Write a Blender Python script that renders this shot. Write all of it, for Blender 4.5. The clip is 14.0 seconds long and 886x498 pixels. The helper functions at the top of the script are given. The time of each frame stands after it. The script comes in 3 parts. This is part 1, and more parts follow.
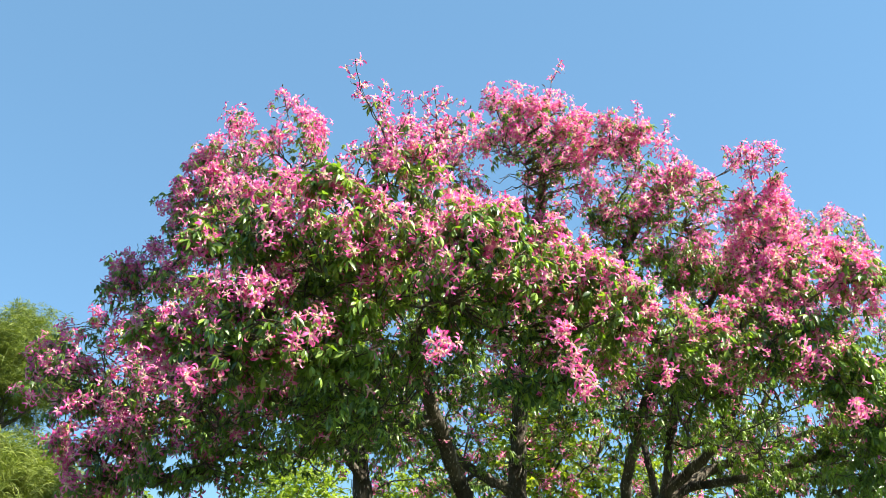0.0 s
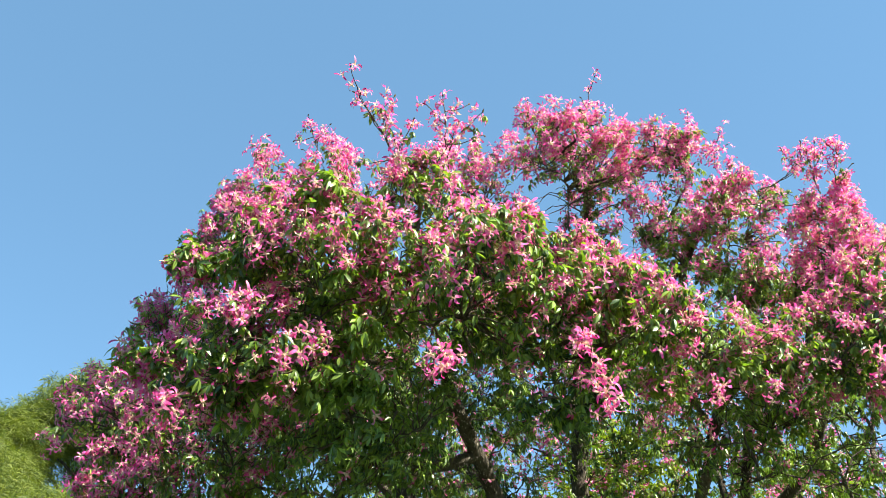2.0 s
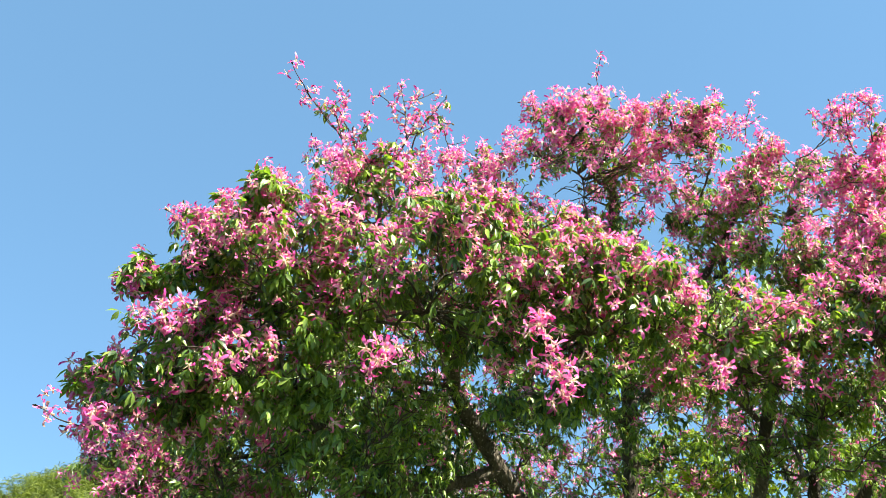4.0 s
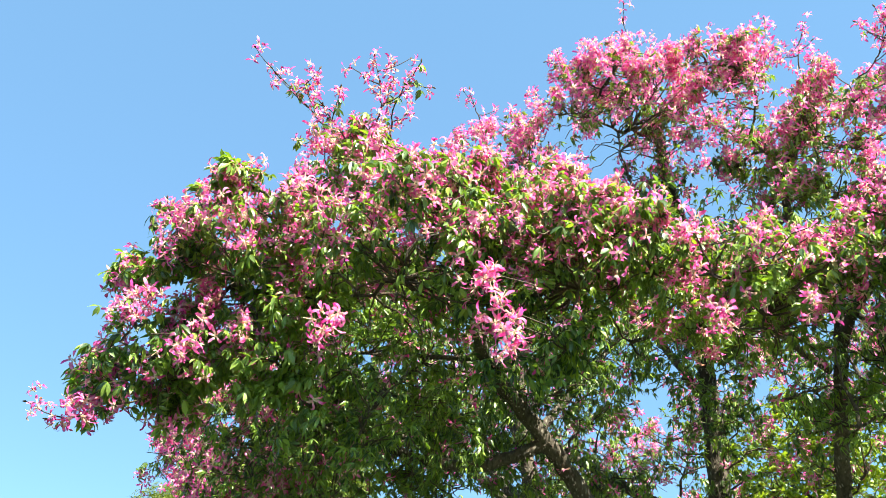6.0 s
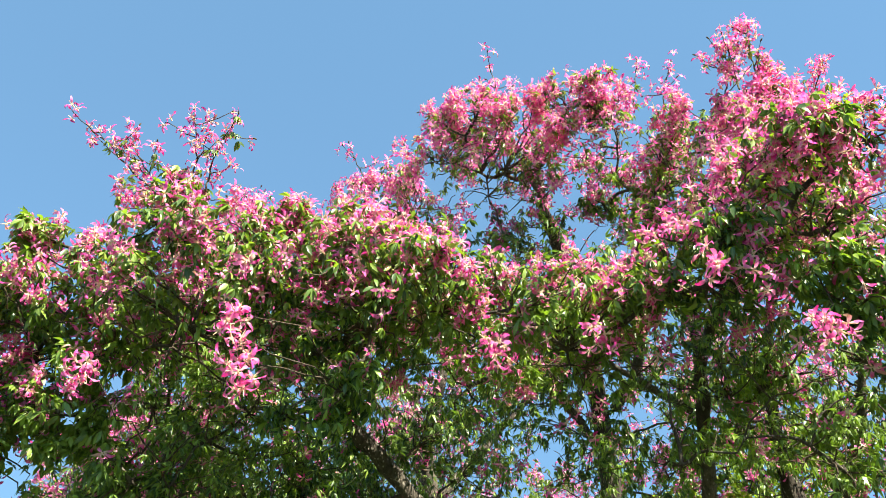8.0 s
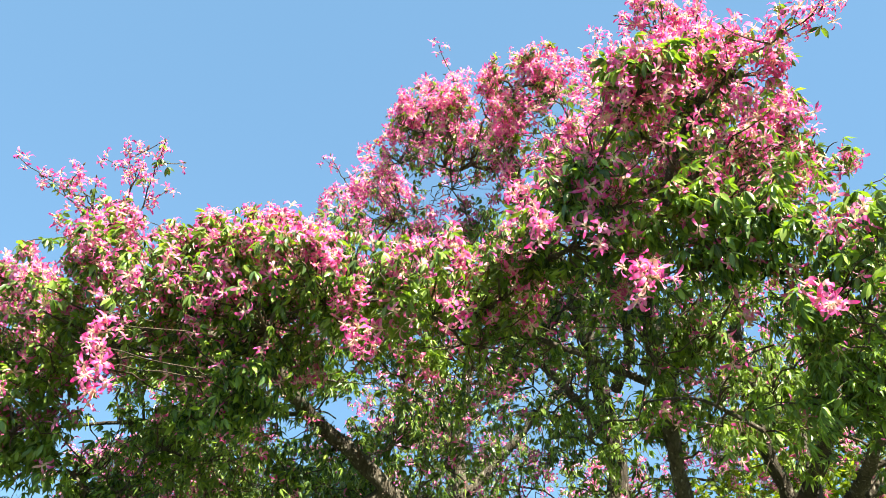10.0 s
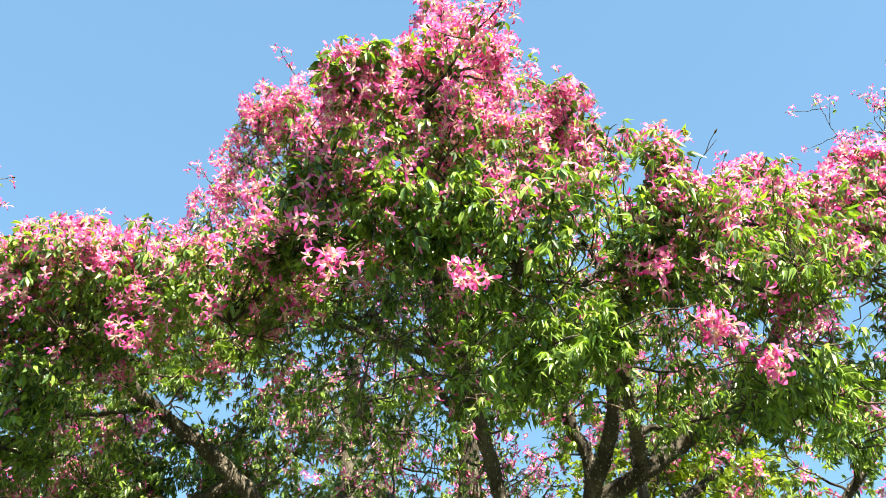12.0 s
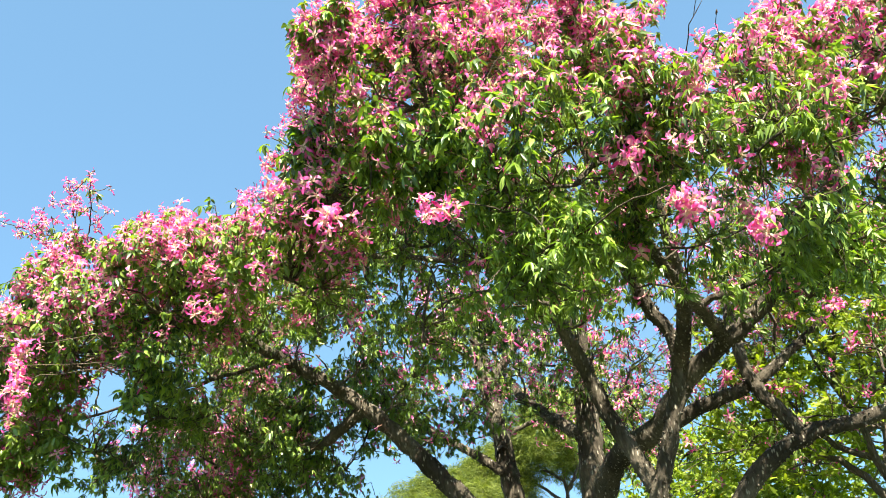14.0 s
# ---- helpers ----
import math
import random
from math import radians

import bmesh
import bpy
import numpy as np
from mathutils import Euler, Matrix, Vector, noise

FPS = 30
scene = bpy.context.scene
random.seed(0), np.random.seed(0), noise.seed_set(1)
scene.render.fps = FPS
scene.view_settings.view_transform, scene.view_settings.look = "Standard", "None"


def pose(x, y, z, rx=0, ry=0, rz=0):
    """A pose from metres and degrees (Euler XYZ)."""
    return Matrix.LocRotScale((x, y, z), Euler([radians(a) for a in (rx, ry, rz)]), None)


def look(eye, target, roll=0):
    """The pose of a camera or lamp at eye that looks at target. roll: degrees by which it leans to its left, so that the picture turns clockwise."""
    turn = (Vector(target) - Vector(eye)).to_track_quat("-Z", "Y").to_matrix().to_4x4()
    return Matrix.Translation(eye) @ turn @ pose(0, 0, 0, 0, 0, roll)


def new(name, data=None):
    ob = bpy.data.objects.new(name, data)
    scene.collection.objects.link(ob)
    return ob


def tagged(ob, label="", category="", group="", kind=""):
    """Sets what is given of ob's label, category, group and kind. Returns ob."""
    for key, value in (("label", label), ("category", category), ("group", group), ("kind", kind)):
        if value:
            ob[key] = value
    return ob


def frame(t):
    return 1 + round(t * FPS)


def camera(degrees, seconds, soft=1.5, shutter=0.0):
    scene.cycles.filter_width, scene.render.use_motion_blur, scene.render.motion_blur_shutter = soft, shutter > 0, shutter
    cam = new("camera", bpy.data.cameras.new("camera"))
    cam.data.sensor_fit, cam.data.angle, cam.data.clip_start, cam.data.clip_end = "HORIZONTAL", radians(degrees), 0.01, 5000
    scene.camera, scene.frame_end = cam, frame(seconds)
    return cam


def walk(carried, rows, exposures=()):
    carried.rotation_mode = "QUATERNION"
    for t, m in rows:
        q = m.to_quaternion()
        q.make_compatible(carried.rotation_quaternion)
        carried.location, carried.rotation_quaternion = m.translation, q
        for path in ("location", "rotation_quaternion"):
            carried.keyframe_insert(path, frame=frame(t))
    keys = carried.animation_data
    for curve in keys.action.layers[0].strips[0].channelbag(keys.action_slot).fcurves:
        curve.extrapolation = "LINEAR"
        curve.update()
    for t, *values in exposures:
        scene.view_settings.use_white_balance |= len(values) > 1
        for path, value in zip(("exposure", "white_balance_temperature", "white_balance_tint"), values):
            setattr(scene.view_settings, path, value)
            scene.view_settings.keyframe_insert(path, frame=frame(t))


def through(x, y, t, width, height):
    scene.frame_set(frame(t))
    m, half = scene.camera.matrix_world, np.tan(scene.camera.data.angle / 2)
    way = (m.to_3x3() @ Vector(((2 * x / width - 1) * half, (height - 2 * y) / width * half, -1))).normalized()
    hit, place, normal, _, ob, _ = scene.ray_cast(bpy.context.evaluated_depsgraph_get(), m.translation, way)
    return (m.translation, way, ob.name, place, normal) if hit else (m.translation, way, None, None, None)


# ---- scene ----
cam = camera(55.0, 14.0, soft=0.5)
PATH = [
    (0, (0.0, 0.0, 1.75), (0.0, 1.789, 2.645), -0.8),
    (0.5, (0.096, 0.149, 1.742), (0.092, 1.936, 2.639), -0.9),
    (1, (0.236, 0.296, 1.722), (0.16, 2.054, 2.672), -1.0),
    (1.5, (0.418, 0.467, 1.706), (0.252, 2.192, 2.705), -0.6),
    (2, (0.583, 0.679, 1.682), (0.371, 2.388, 2.7), -0.3),
    (2.5, (0.827, 0.88, 1.665), (0.531, 2.569, 2.694), 0.2),
    (3, (1.088, 1.069, 1.635), (0.704, 2.731, 2.679), 0.7),
    (3.2, (1.187, 1.138, 1.621), (0.782, 2.786, 2.68), 0.6),
    (5.3, (2.255, 1.825, 1.59), (1.567, 3.347, 2.69), -0.7),
    (5.5, (2.374, 1.898, 1.594), (1.625, 3.401, 2.682), -0.2),
    (6, (2.601, 2.164, 1.523), (1.782, 3.625, 2.617), 0.6),
    (6.5, (2.913, 2.373, 1.483), (2.041, 3.788, 2.595), 0.8),
    (7, (3.219, 2.578, 1.473), (2.338, 3.961, 2.618), 0.8),
    (7.5, (3.544, 2.849, 1.459), (2.675, 4.208, 2.641), 0.7),
    (8, (3.907, 3.088, 1.433), (3.058, 4.426, 2.653), 0.1),
    (8.2, (4.033, 3.206, 1.389), (3.19, 4.523, 2.635), -0.3),
    (10.3, (5.519, 4.422, 1.242), (4.37, 5.498, 2.475), 2.1),
    (10.5, (5.658, 4.528, 1.201), (4.517, 5.617, 2.431), 1.6),
    (11, (5.971, 4.84, 1.172), (4.854, 5.955, 2.4), 0.2),
    (11.5, (6.342, 5.06, 1.154), (5.235, 6.181, 2.385), -0.8),
    (12, (6.631, 5.284, 1.074), (5.47, 6.352, 2.303), -0.3),
    (12.5, (6.981, 5.466, 1.07), (5.732, 6.444, 2.288), 0.8),
    (13, (7.198, 5.65, 1.036), (5.885, 6.572, 2.23), 1.1),
    (13.5, (7.327, 5.864, 1.03), (5.914, 6.739, 2.141), -0.7),
    (14, (7.467, 5.975, 1.055), (5.953, 6.762, 2.098), -4.3),
]
walk(cam, [(t, look(eye, target, roll)) for t, eye, target, roll in PATH],
     [(0.0, 2.12, 6500, 10), (0.5, 2.19, 6500, 10), (1.5, 2.07, 6500, 10), (2.2, 2.09, 6500, 10), (3.0, 2.18, 6500, 10), (5.5, 2.34, 6500, 10),
      (6.0, 2.46, 6500, 10), (6.5, 2.24, 6500, 10), (7.0, 2.14, 6500, 10), (8.0, 2.18, 6550, 10), (10.5, 2.44, 6800, 10), (12.0, 2.48, 6850, 10), (13.0, 2.33, 6750, 10), (14.0, 2.45, 6850, 10)])

# ---- world and light ----
SUN_ELEVATION, SUN_AZIMUTH = radians(48), radians(108)      # azimuth from +y towards +x
world = bpy.data.worlds.new("clear_sky")
scene.world = world
world.use_nodes = True
nt = world.node_tree
sky = nt.nodes.new("ShaderNodeTexSky")
sky.sky_type, sky.sun_disc = "NISHITA", False
sky.sun_elevation, sky.sun_rotation = SUN_ELEVATION, SUN_AZIMUTH
sky.air_density, sky.dust_density, sky.ozone_density = 0.85, 0.05, 0.7
sky.altitude = 1500
nt.nodes["Background"].inputs["Strength"].default_value = 0.067
clear = nt.nodes.new("ShaderNodeMixRGB")
clear.blend_type, clear.inputs["Fac"].default_value, clear.inputs["Color2"].default_value = "MULTIPLY", 1.0, (0.87, 1.09, 1.03, 1)
nt.links.new(sky.outputs[0], clear.inputs["Color1"])
even = nt.nodes.new("ShaderNodeMixRGB")
even.inputs["Fac"].default_value, even.inputs["Color2"].default_value = 0.55, (0.84, 1.77, 2.93, 1)
nt.links.new(clear.outputs[0], even.inputs["Color1"])
nt.links.new(even.outputs[0], nt.nodes["Background"].inputs["Color"])
sun_data = bpy.data.lights.new("sun", "SUN")
sun_data.energy, sun_data.angle, sun_data.color = 4.3, radians(0.53), (1.0, 0.935, 0.79)
sun = new("sun", sun_data)
toward = Vector((math.sin(SUN_AZIMUTH) * math.cos(SUN_ELEVATION), math.cos(SUN_AZIMUTH) * math.cos(SUN_ELEVATION), math.sin(SUN_ELEVATION)))
sun.matrix_world = look(toward * 60, (0, 0, 0))

# ---- materials ----
rng = np.random.default_rng(7)


class Nodes:
    """A node material in a few lines: each call adds a node, sets its inputs and returns it."""

    def __init__(self, name):
        self.mat = bpy.data.materials.new(name)
        self.mat.use_nodes = True
        self.tree = self.mat.node_tree
        self.tree.nodes.clear()

    def add(self, kind, settings=None, **inputs):
        node = self.tree.nodes.new("ShaderNode" + kind)
        settings = settings or {}
        if "operation" in settings:
            node.operation = settings["operation"]
        if "blend_type" in settings:
            node.blend_type = settings["blend_type"]
        for key, value in inputs.items():
            slot = node.inputs[int(key[1:]) if key[0] == "i" and key[1:].isdigit() else key.replace("_", " ")]
            if isinstance(value, bpy.types.NodeSocket):
                self.tree.links.new(value, slot)
            else:
                slot.default_value = value
        return node

    def ramp(self, factor, *stops):
        node = self.add("ValToRGB", Fac=factor)
        band = node.color_ramp
        while len(band.elements) < len(stops):
            band.elements.new(0.5)
        for element, (place, colour) in zip(band.elements, stops):
            element.position, element.color = place, (*colour, 1)
        return node.outputs["Color"]

    def mixed(self, factor, a, b, blend="MIX"):
        node = self.add("MixRGB", {"blend_type": blend}, Fac=factor, Color1=a, Color2=b)
        return node.outputs["Color"]

    def chance(self):
        """A random value for each piece of a joined mesh and for each object."""
        island = self.add("NewGeometry").outputs["Random Per Island"]
        single = self.add("ObjectInfo").outputs["Random"]
        both = self.add("Math", {"operation": "ADD"}, i0=island, i1=single)
        return self.add("Math", {"operation": "FRACT"}, i0=both.outputs[0]).outputs[0]

    def done(self, shader):
        self.tree.links.new(shader.outputs[0], self.add("OutputMaterial").inputs["Surface"])
        return self.mat


def leaf_material(name, young, middle, old, through, rough=0.38, shine=0.5, glow=0.42):
    """Thin green blade: gloss on top, light coming through from behind."""
    n = Nodes(name)
    uv = n.add("UVMap").outputs["UV"]
    along = n.add("SeparateXYZ", Vector=uv)
    c = n.chance()
    base = n.ramp(c, (0.0, old), (0.24, old), (0.5, middle), (0.84, young), (1.0, tuple(1.25 * v for v in young)))
    place = n.add("TexCoord").outputs["Object"]
    blotch = n.add("TexNoise", Vector=place, Scale=1.1, Detail=3.0).outputs["Fac"]
    base = n.mixed(n.ramp(blotch, (0.40, (0, 0, 0)), (0.66, (0.5, 0.5, 0.5))), base, (*young, 1))
    rib = n.ramp(along.outputs["Y"], (0.44, (0, 0, 0)), (0.5, (0.35, 0.35, 0.35)), (0.56, (0, 0, 0)))
    base = n.mixed(rib, base, (0.25, 0.34, 0.10, 1))
    grain = n.add("TexNoise", Vector=place, Scale=90.0, Detail=2.0).outputs["Fac"]
    bump = n.add("Bump", Strength=0.25, Distance=0.004, Height=grain)
    top = n.add("BsdfPrincipled", Base_Color=base, Roughness=rough, Specular_IOR_Level=shine, Normal=bump.outputs[0])
    lit = n.mixed(1.0, base, (*through, 1), "MULTIPLY")
    back = n.add("BsdfTranslucent", Color=lit)
    return n.done(n.add("MixShader", Fac=glow, i1=top.outputs[0], i2=back.outputs[0]))


def petal_material(name, tip, deep, pale, throat, glow=0.45):
    """Strap petal: cream throat, paler middle, pink towards the tip, darker streaks; a few withered to tan."""
    n = Nodes(name)
    uv = n.add("UVMap").outputs["UV"]
    along = n.add("SeparateXYZ", Vector=uv)
    c = n.chance()
    pink = n.ramp(c, (0.0, deep), (0.22, tip), (0.5, tip), (0.74, pale), (0.92, tip), (0.955, (0.52, 0.24, 0.14)), (1.0, (0.74, 0.52, 0.34)))
    place = n.add("TexCoord").outputs["Object"]
    wander = n.add("TexNoise", Vector=place, Scale=14.0, Detail=3.0).outputs["Fac"]
    shift = n.add("Math", {"operation": "MULTIPLY_ADD"}, i0=wander, i1=0.35, i2=along.outputs["X"])
    middle = n.mixed(n.ramp(shift.outputs[0], (0.55, (0.55, 0.55, 0.55)), (0.90, (0, 0, 0))), pink, (*pale, 1))
    colour = n.mixed(n.ramp(shift.outputs[0], (0.32, (0, 0, 0)), (0.54, (1, 1, 1))), (*throat, 1), middle)
    vein = n.add("TexNoise", Vector=place, Scale=120.0, Detail=2.0).outputs["Fac"]
    colour = n.mixed(n.ramp(vein, (0.48, (0, 0, 0)), (0.75, (0.35, 0.35, 0.35))), colour, (*deep, 1))
    bump = n.add("Bump", Strength=0.2, Distance=0.003, Height=vein)
    top = n.add("BsdfPrincipled", Base_Color=colour, Roughness=0.5, Specular_IOR_Level=0.25, Normal=bump.outputs[0])
    back = n.add("BsdfTranslucent", Color=colour)
    return n.done(n.add("MixShader", Fac=glow, i1=top.outputs[0], i2=back.outputs[0]))


def bark_material(name, dark, pale, speck, scale=1.0):
    """Grey-brown bark with furrows, pale scars and lichen spots."""
    n = Nodes(name)
    place = n.add("TexCoord").outputs["Object"]
    stretched = n.add("Mapping", Vector=place, Scale=(1.0, 1.0, 0.28)).outputs[0]
    big = n.add("TexNoise", Vector=place, Scale=2.3 * scale, Detail=4.0).outputs["Fac"]
    fine = n.add("TexNoise", Vector=stretched, Scale=34.0 * scale, Detail=6.0, Roughness=0.7).outputs["Fac"]
    base = n.mixed(n.ramp(big, (0.36, (0, 0, 0)), (0.66, (1, 1, 1))), (*dark, 1), (*pale, 1))
    base = n.mixed(n.ramp(fine, (0.3, (0.75, 0.75, 0.75)), (0.62, (0, 0, 0))), base, tuple(0.35 * v for v in dark) + (1,))
    spots = n.add("TexVoronoi", Vector=stretched, Scale=34.0 * scale).outputs["Distance"]
    base = n.mixed(n.ramp(spots, (0.15, (0.85, 0.85, 0.85)), (0.28, (0, 0, 0))), base, (*speck, 1))
    bump = n.add("Bump", Strength=1.0, Distance=0.03, Height=fine)
    return n.done(n.add("BsdfPrincipled", Base_Color=base, Roughness=0.9, Specular_IOR_Level=0.2, Normal=bump.outputs[0]))


LEAF = leaf_material("palmate_leaf_green", (0.205, 0.295, 0.048), (0.090, 0.168, 0.040), (0.022, 0.056, 0.022), (1.75, 2.0, 0.5), 0.38, 0.5, 0.30)
PETAL = petal_material("pink_petal", (0.84, 0.095, 0.40), (0.57, 0.018, 0.20), (0.89, 0.31, 0.57), (0.86, 0.73, 0.52))
BARK = bark_material("spiny_grey_bark", (0.050, 0.042, 0.032), (0.17, 0.148, 0.112), (0.36, 0.33, 0.27))
TWIG = bark_material("twig_bark", (0.075, 0.056, 0.038), (0.18, 0.14, 0.095), (0.2, 0.17, 0.13), 2.0)
BUD = bark_material("bud_skin", (0.14, 0.075, 0.04), (0.20, 0.14, 0.06), (0.2, 0.2, 0.08), 2.0)
FEATHER = leaf_material("feathery_foliage_green", (0.155, 0.190, 0.034), (0.105, 0.138, 0.026), (0.055, 0.082, 0.020), (1.8, 1.9, 0.7), 0.6, 0.3, 0.34)
FAR_LEAF = leaf_material("yellow_green_foliage", (0.25, 0.32, 0.032), (0.18, 0.25, 0.026), (0.09, 0.135, 0.018), (1.9, 2.0, 0.6), 0.5, 0.4, 0.42)
FAR_BARK = bark_material("background_bark", (0.09, 0.075, 0.06), (0.2, 0.17, 0.14), (0.26, 0.24, 0.2))


def grass_material():
    n = Nodes("lawn")
    place = n.add("TexCoord").outputs["Object"]
    big = n.add("TexNoise", Vector=place, Scale=0.35, Detail=5.0).outputs["Fac"]
    fine = n.add("TexNoise", Vector=place, Scale=30.0, Detail=6.0).outputs["Fac"]
    base = n.mixed(n.ramp(big, (0.35, (0, 0, 0)), (0.65, (1, 1, 1))), (0.024, 0.043, 0.011, 1), (0.046, 0.060, 0.019, 1))
    base = n.mixed(n.ramp(fine, (0.4, (0, 0, 0)), (0.7, (0.5, 0.5, 0.5))), base, (0.065, 0.057, 0.03, 1))
    bump = n.add("Bump", Strength=0.9, Distance=0.05, Height=fine)
    return n.done(n.add("BsdfPrincipled", Base_Color=base, Roughness=0.95, Normal=bump.outputs[0]))


LAWN = grass_material()


# ---- mesh helpers ----
def mesh_object(name, verts, faces, material, parent=None, uvs=None, label="", kind="", smooth=True):
    """One mesh object from arrays; faces all of one size; uvs one for each vertex."""
    me = bpy.data.meshes.new(name)
    verts, faces = np.asarray(verts, np.float32), np.asarray(faces, np.int32)
    size = faces.shape[1]
    me.vertices.add(len(verts))
    me.vertices.foreach_set("co", verts.ravel())
    me.loops.add(faces.size)
    me.loops.foreach_set("vertex_index", faces.ravel())
    me.polygons.add(len(faces))
    me.polygons.foreach_set("loop_start", np.arange(0, faces.size, size, dtype=np.int32))
    me.polygons.foreach_set("use_smooth", np.full(len(faces), smooth))
    if uvs is not None:
        layer = me.uv_layers.new(name="UVMap")
        layer.data.foreach_set("uv", np.asarray(uvs, np.float32)[faces.ravel()].ravel())
    me.materials.append(material)
    me.update(calc_edges=True)
    me.validate()
    ob = new(name, me)
    if parent is not None:
        ob.parent = parent
    return tagged(ob, label, kind=kind)


def part_of(name, data, parent):
    ob = new(name, data)
    ob.parent = parent
    return ob


def turned(ahead, up):
    """Rotation matrices whose x lies along ahead and whose z is as near to up as may be."""
    x = ahead / np.linalg.norm(ahead, axis=-1, keepdims=True)
    y = np.cross(up, x)
    y /= np.linalg.norm(y, axis=-1, keepdims=True) + 1e-9
    return np.stack([x, y, np.cross(x, y)], -1)


def spread(template, places, turns, sizes):
    """One joined mesh of many copies of a template (verts, faces, uvs)."""
    v, f, uv = template
    verts = np.einsum("nij,vj->nvi", turns * sizes[:, None, None], v) + places[:, None]
    faces = f[None] + (np.arange(len(places)) * len(v))[:, None, None]
    return verts.reshape(-1, 3), faces.reshape(-1, f.shape[1]), np.tile(uv, (len(places), 1))


def joined(pieces):
    verts, faces, uvs, start = [], [], [], 0
    for v, f, uv in pieces:
        verts.append(v), faces.append(f + start), uvs.append(uv)
        start += len(v)
    return np.concatenate(verts), np.concatenate(faces), np.concatenate(uvs)


def tube(line, radii, sides=8, rough=0.0):
    """A tapering tube along a line of points, as quads."""
    line, radii = np.asarray(line, float), np.asarray(radii, float)
    along = np.gradient(line, axis=0)
    along /= np.linalg.norm(along, axis=1, keepdims=True) + 1e-9
    first = np.cross(along[0], (0.31, 0.87, 0.38))
    side = first / np.linalg.norm(first)
    angle = np.linspace(0, 2 * np.pi, sides, endpoint=False)
    rings = []
    for p, d, r in zip(line, along, radii):
        side = side - d * (side @ d)
        side /= np.linalg.norm(side)
        other = np.cross(d, side)
        wob = 1 + rough * rng.normal(size=sides)
        rings.append(p + (r * wob)[:, None] * (np.cos(angle)[:, None] * side + np.sin(angle)[:, None] * other))
    n = len(line)
    a = (np.arange(n - 1)[:, None] * sides + np.arange(sides)).ravel()
    b = (np.arange(n - 1)[:, None] * sides + (np.arange(sides) + 1) % sides).ravel()
    return np.concatenate(rings), np.stack([a, b, b + sides, a + sides], 1), np.zeros((n * sides, 2))


def curve_through(points, step=0.12, sway=0.0):
    """A smooth line through a few points (Catmull-Rom), with a little random sway."""
    p = np.asarray(points, float)
    p = np.concatenate([[2 * p[0] - p[1]], p, [2 * p[-1] - p[-2]]])
    out = []
    for k in range(1, len(p) - 2):
        n = max(2, int(np.linalg.norm(p[k + 1] - p[k]) / step))
        u = np.linspace(0, 1, n, endpoint=False)[:, None]
        out.append(0.5 * (2 * p[k] + (p[k + 1] - p[k - 1]) * u + (2 * p[k - 1] - 5 * p[k] + 4 * p[k + 1] - p[k + 2]) * u**2
                          + (3 * p[k] - p[k - 1] - 3 * p[k + 1] + p[k + 2]) * u**3))
    line = np.concatenate([*out, p[-2:-1]])
    if sway:
        kick = rng.normal(size=line.shape) * sway
        kick[0] = kick[-1] = 0
        line = line + kick
    return line


# ---- small pieces: leaves, petals, buds ----
def leaflet(length, width, droop, fold):
    """A lance-shaped blade along +x, folded at its midrib, its tip hanging."""
    xs = np.array([0.0, 0.3, 0.64, 1.0]) * length
    ws = np.array([0.0, 0.40, 0.50, 0.0]) * width
    zs = -droop * (xs / length) ** 1.7 * length
    mid = np.stack([xs, 0 * xs, zs], 1)
    left = np.stack([xs[1:3], ws[1:3], zs[1:3] + fold * ws[1:3]], 1)
    right = np.stack([xs[1:3], -ws[1:3], zs[1:3] + fold * ws[1:3]], 1)
    verts = np.concatenate([mid, left, right])
    faces = np.array([(0, 1, 4), (1, 2, 5), (1, 5, 4), (2, 3, 5), (0, 6, 1), (1, 7, 2), (1, 6, 7), (2, 7, 3)])
    uvs = np.array([(0, 0.5), (0.3, 0.5), (0.68, 0.5), (1, 0.5), (0.3, 1), (0.68, 1), (0.3, 0), (0.68, 0)])
    return verts, faces, uvs


def palmate_leaf(count, droop, seed, grade=0):
    """Leaflets hanging round the end of a stalk that runs along +x, like a half-closed umbrella."""
    r = np.random.default_rng(seed)
    pieces = []
    stalk = 0.075
    for a in np.radians(np.linspace(-130, 130, count) + r.uniform(-12, 12, count)):
        size = 0.080 * (0.72 + 0.28 * np.cos(a / 1.5)) * r.uniform(0.85, 1.12)
        v, f, uv = leaflet(size, size * r.uniform(0.30, 0.42), droop * r.uniform(0.7, 1.6), r.uniform(0.1, 0.55))
        if grade == 1:
            v, f, uv = v[[0, 1, 3, 4, 6]], np.array([(0, 1, 3), (1, 2, 3), (0, 4, 1), (4, 2, 1)]), uv[[0, 1, 3, 4, 6]]
        if grade == 2:
            v, f, uv = v[[0, 4, 6, 3]], np.array([(0, 2, 1), (1, 2, 3)]), uv[[0, 4, 6, 3]]
        dip = r.uniform(0.15, 0.95)
        v = v @ np.array([[np.cos(dip), 0, -np.sin(dip)], [0, 1, 0], [np.sin(dip), 0, np.cos(dip)]])
        v = v @ np.array([[np.cos(a), np.sin(a), 0], [-np.sin(a), np.cos(a), 0], [0, 0, 1]])
        pieces.append((v + (stalk, 0, 0), f, uv))
    stem = np.array([(0, 0.0018, 0.0), (0, -0.0018, 0.0), (stalk, 0, 0.003)])
    pieces.append((stem, np.array([(0, 1, 2)]), np.full((3, 2), 0.5)))
    return joined(pieces)


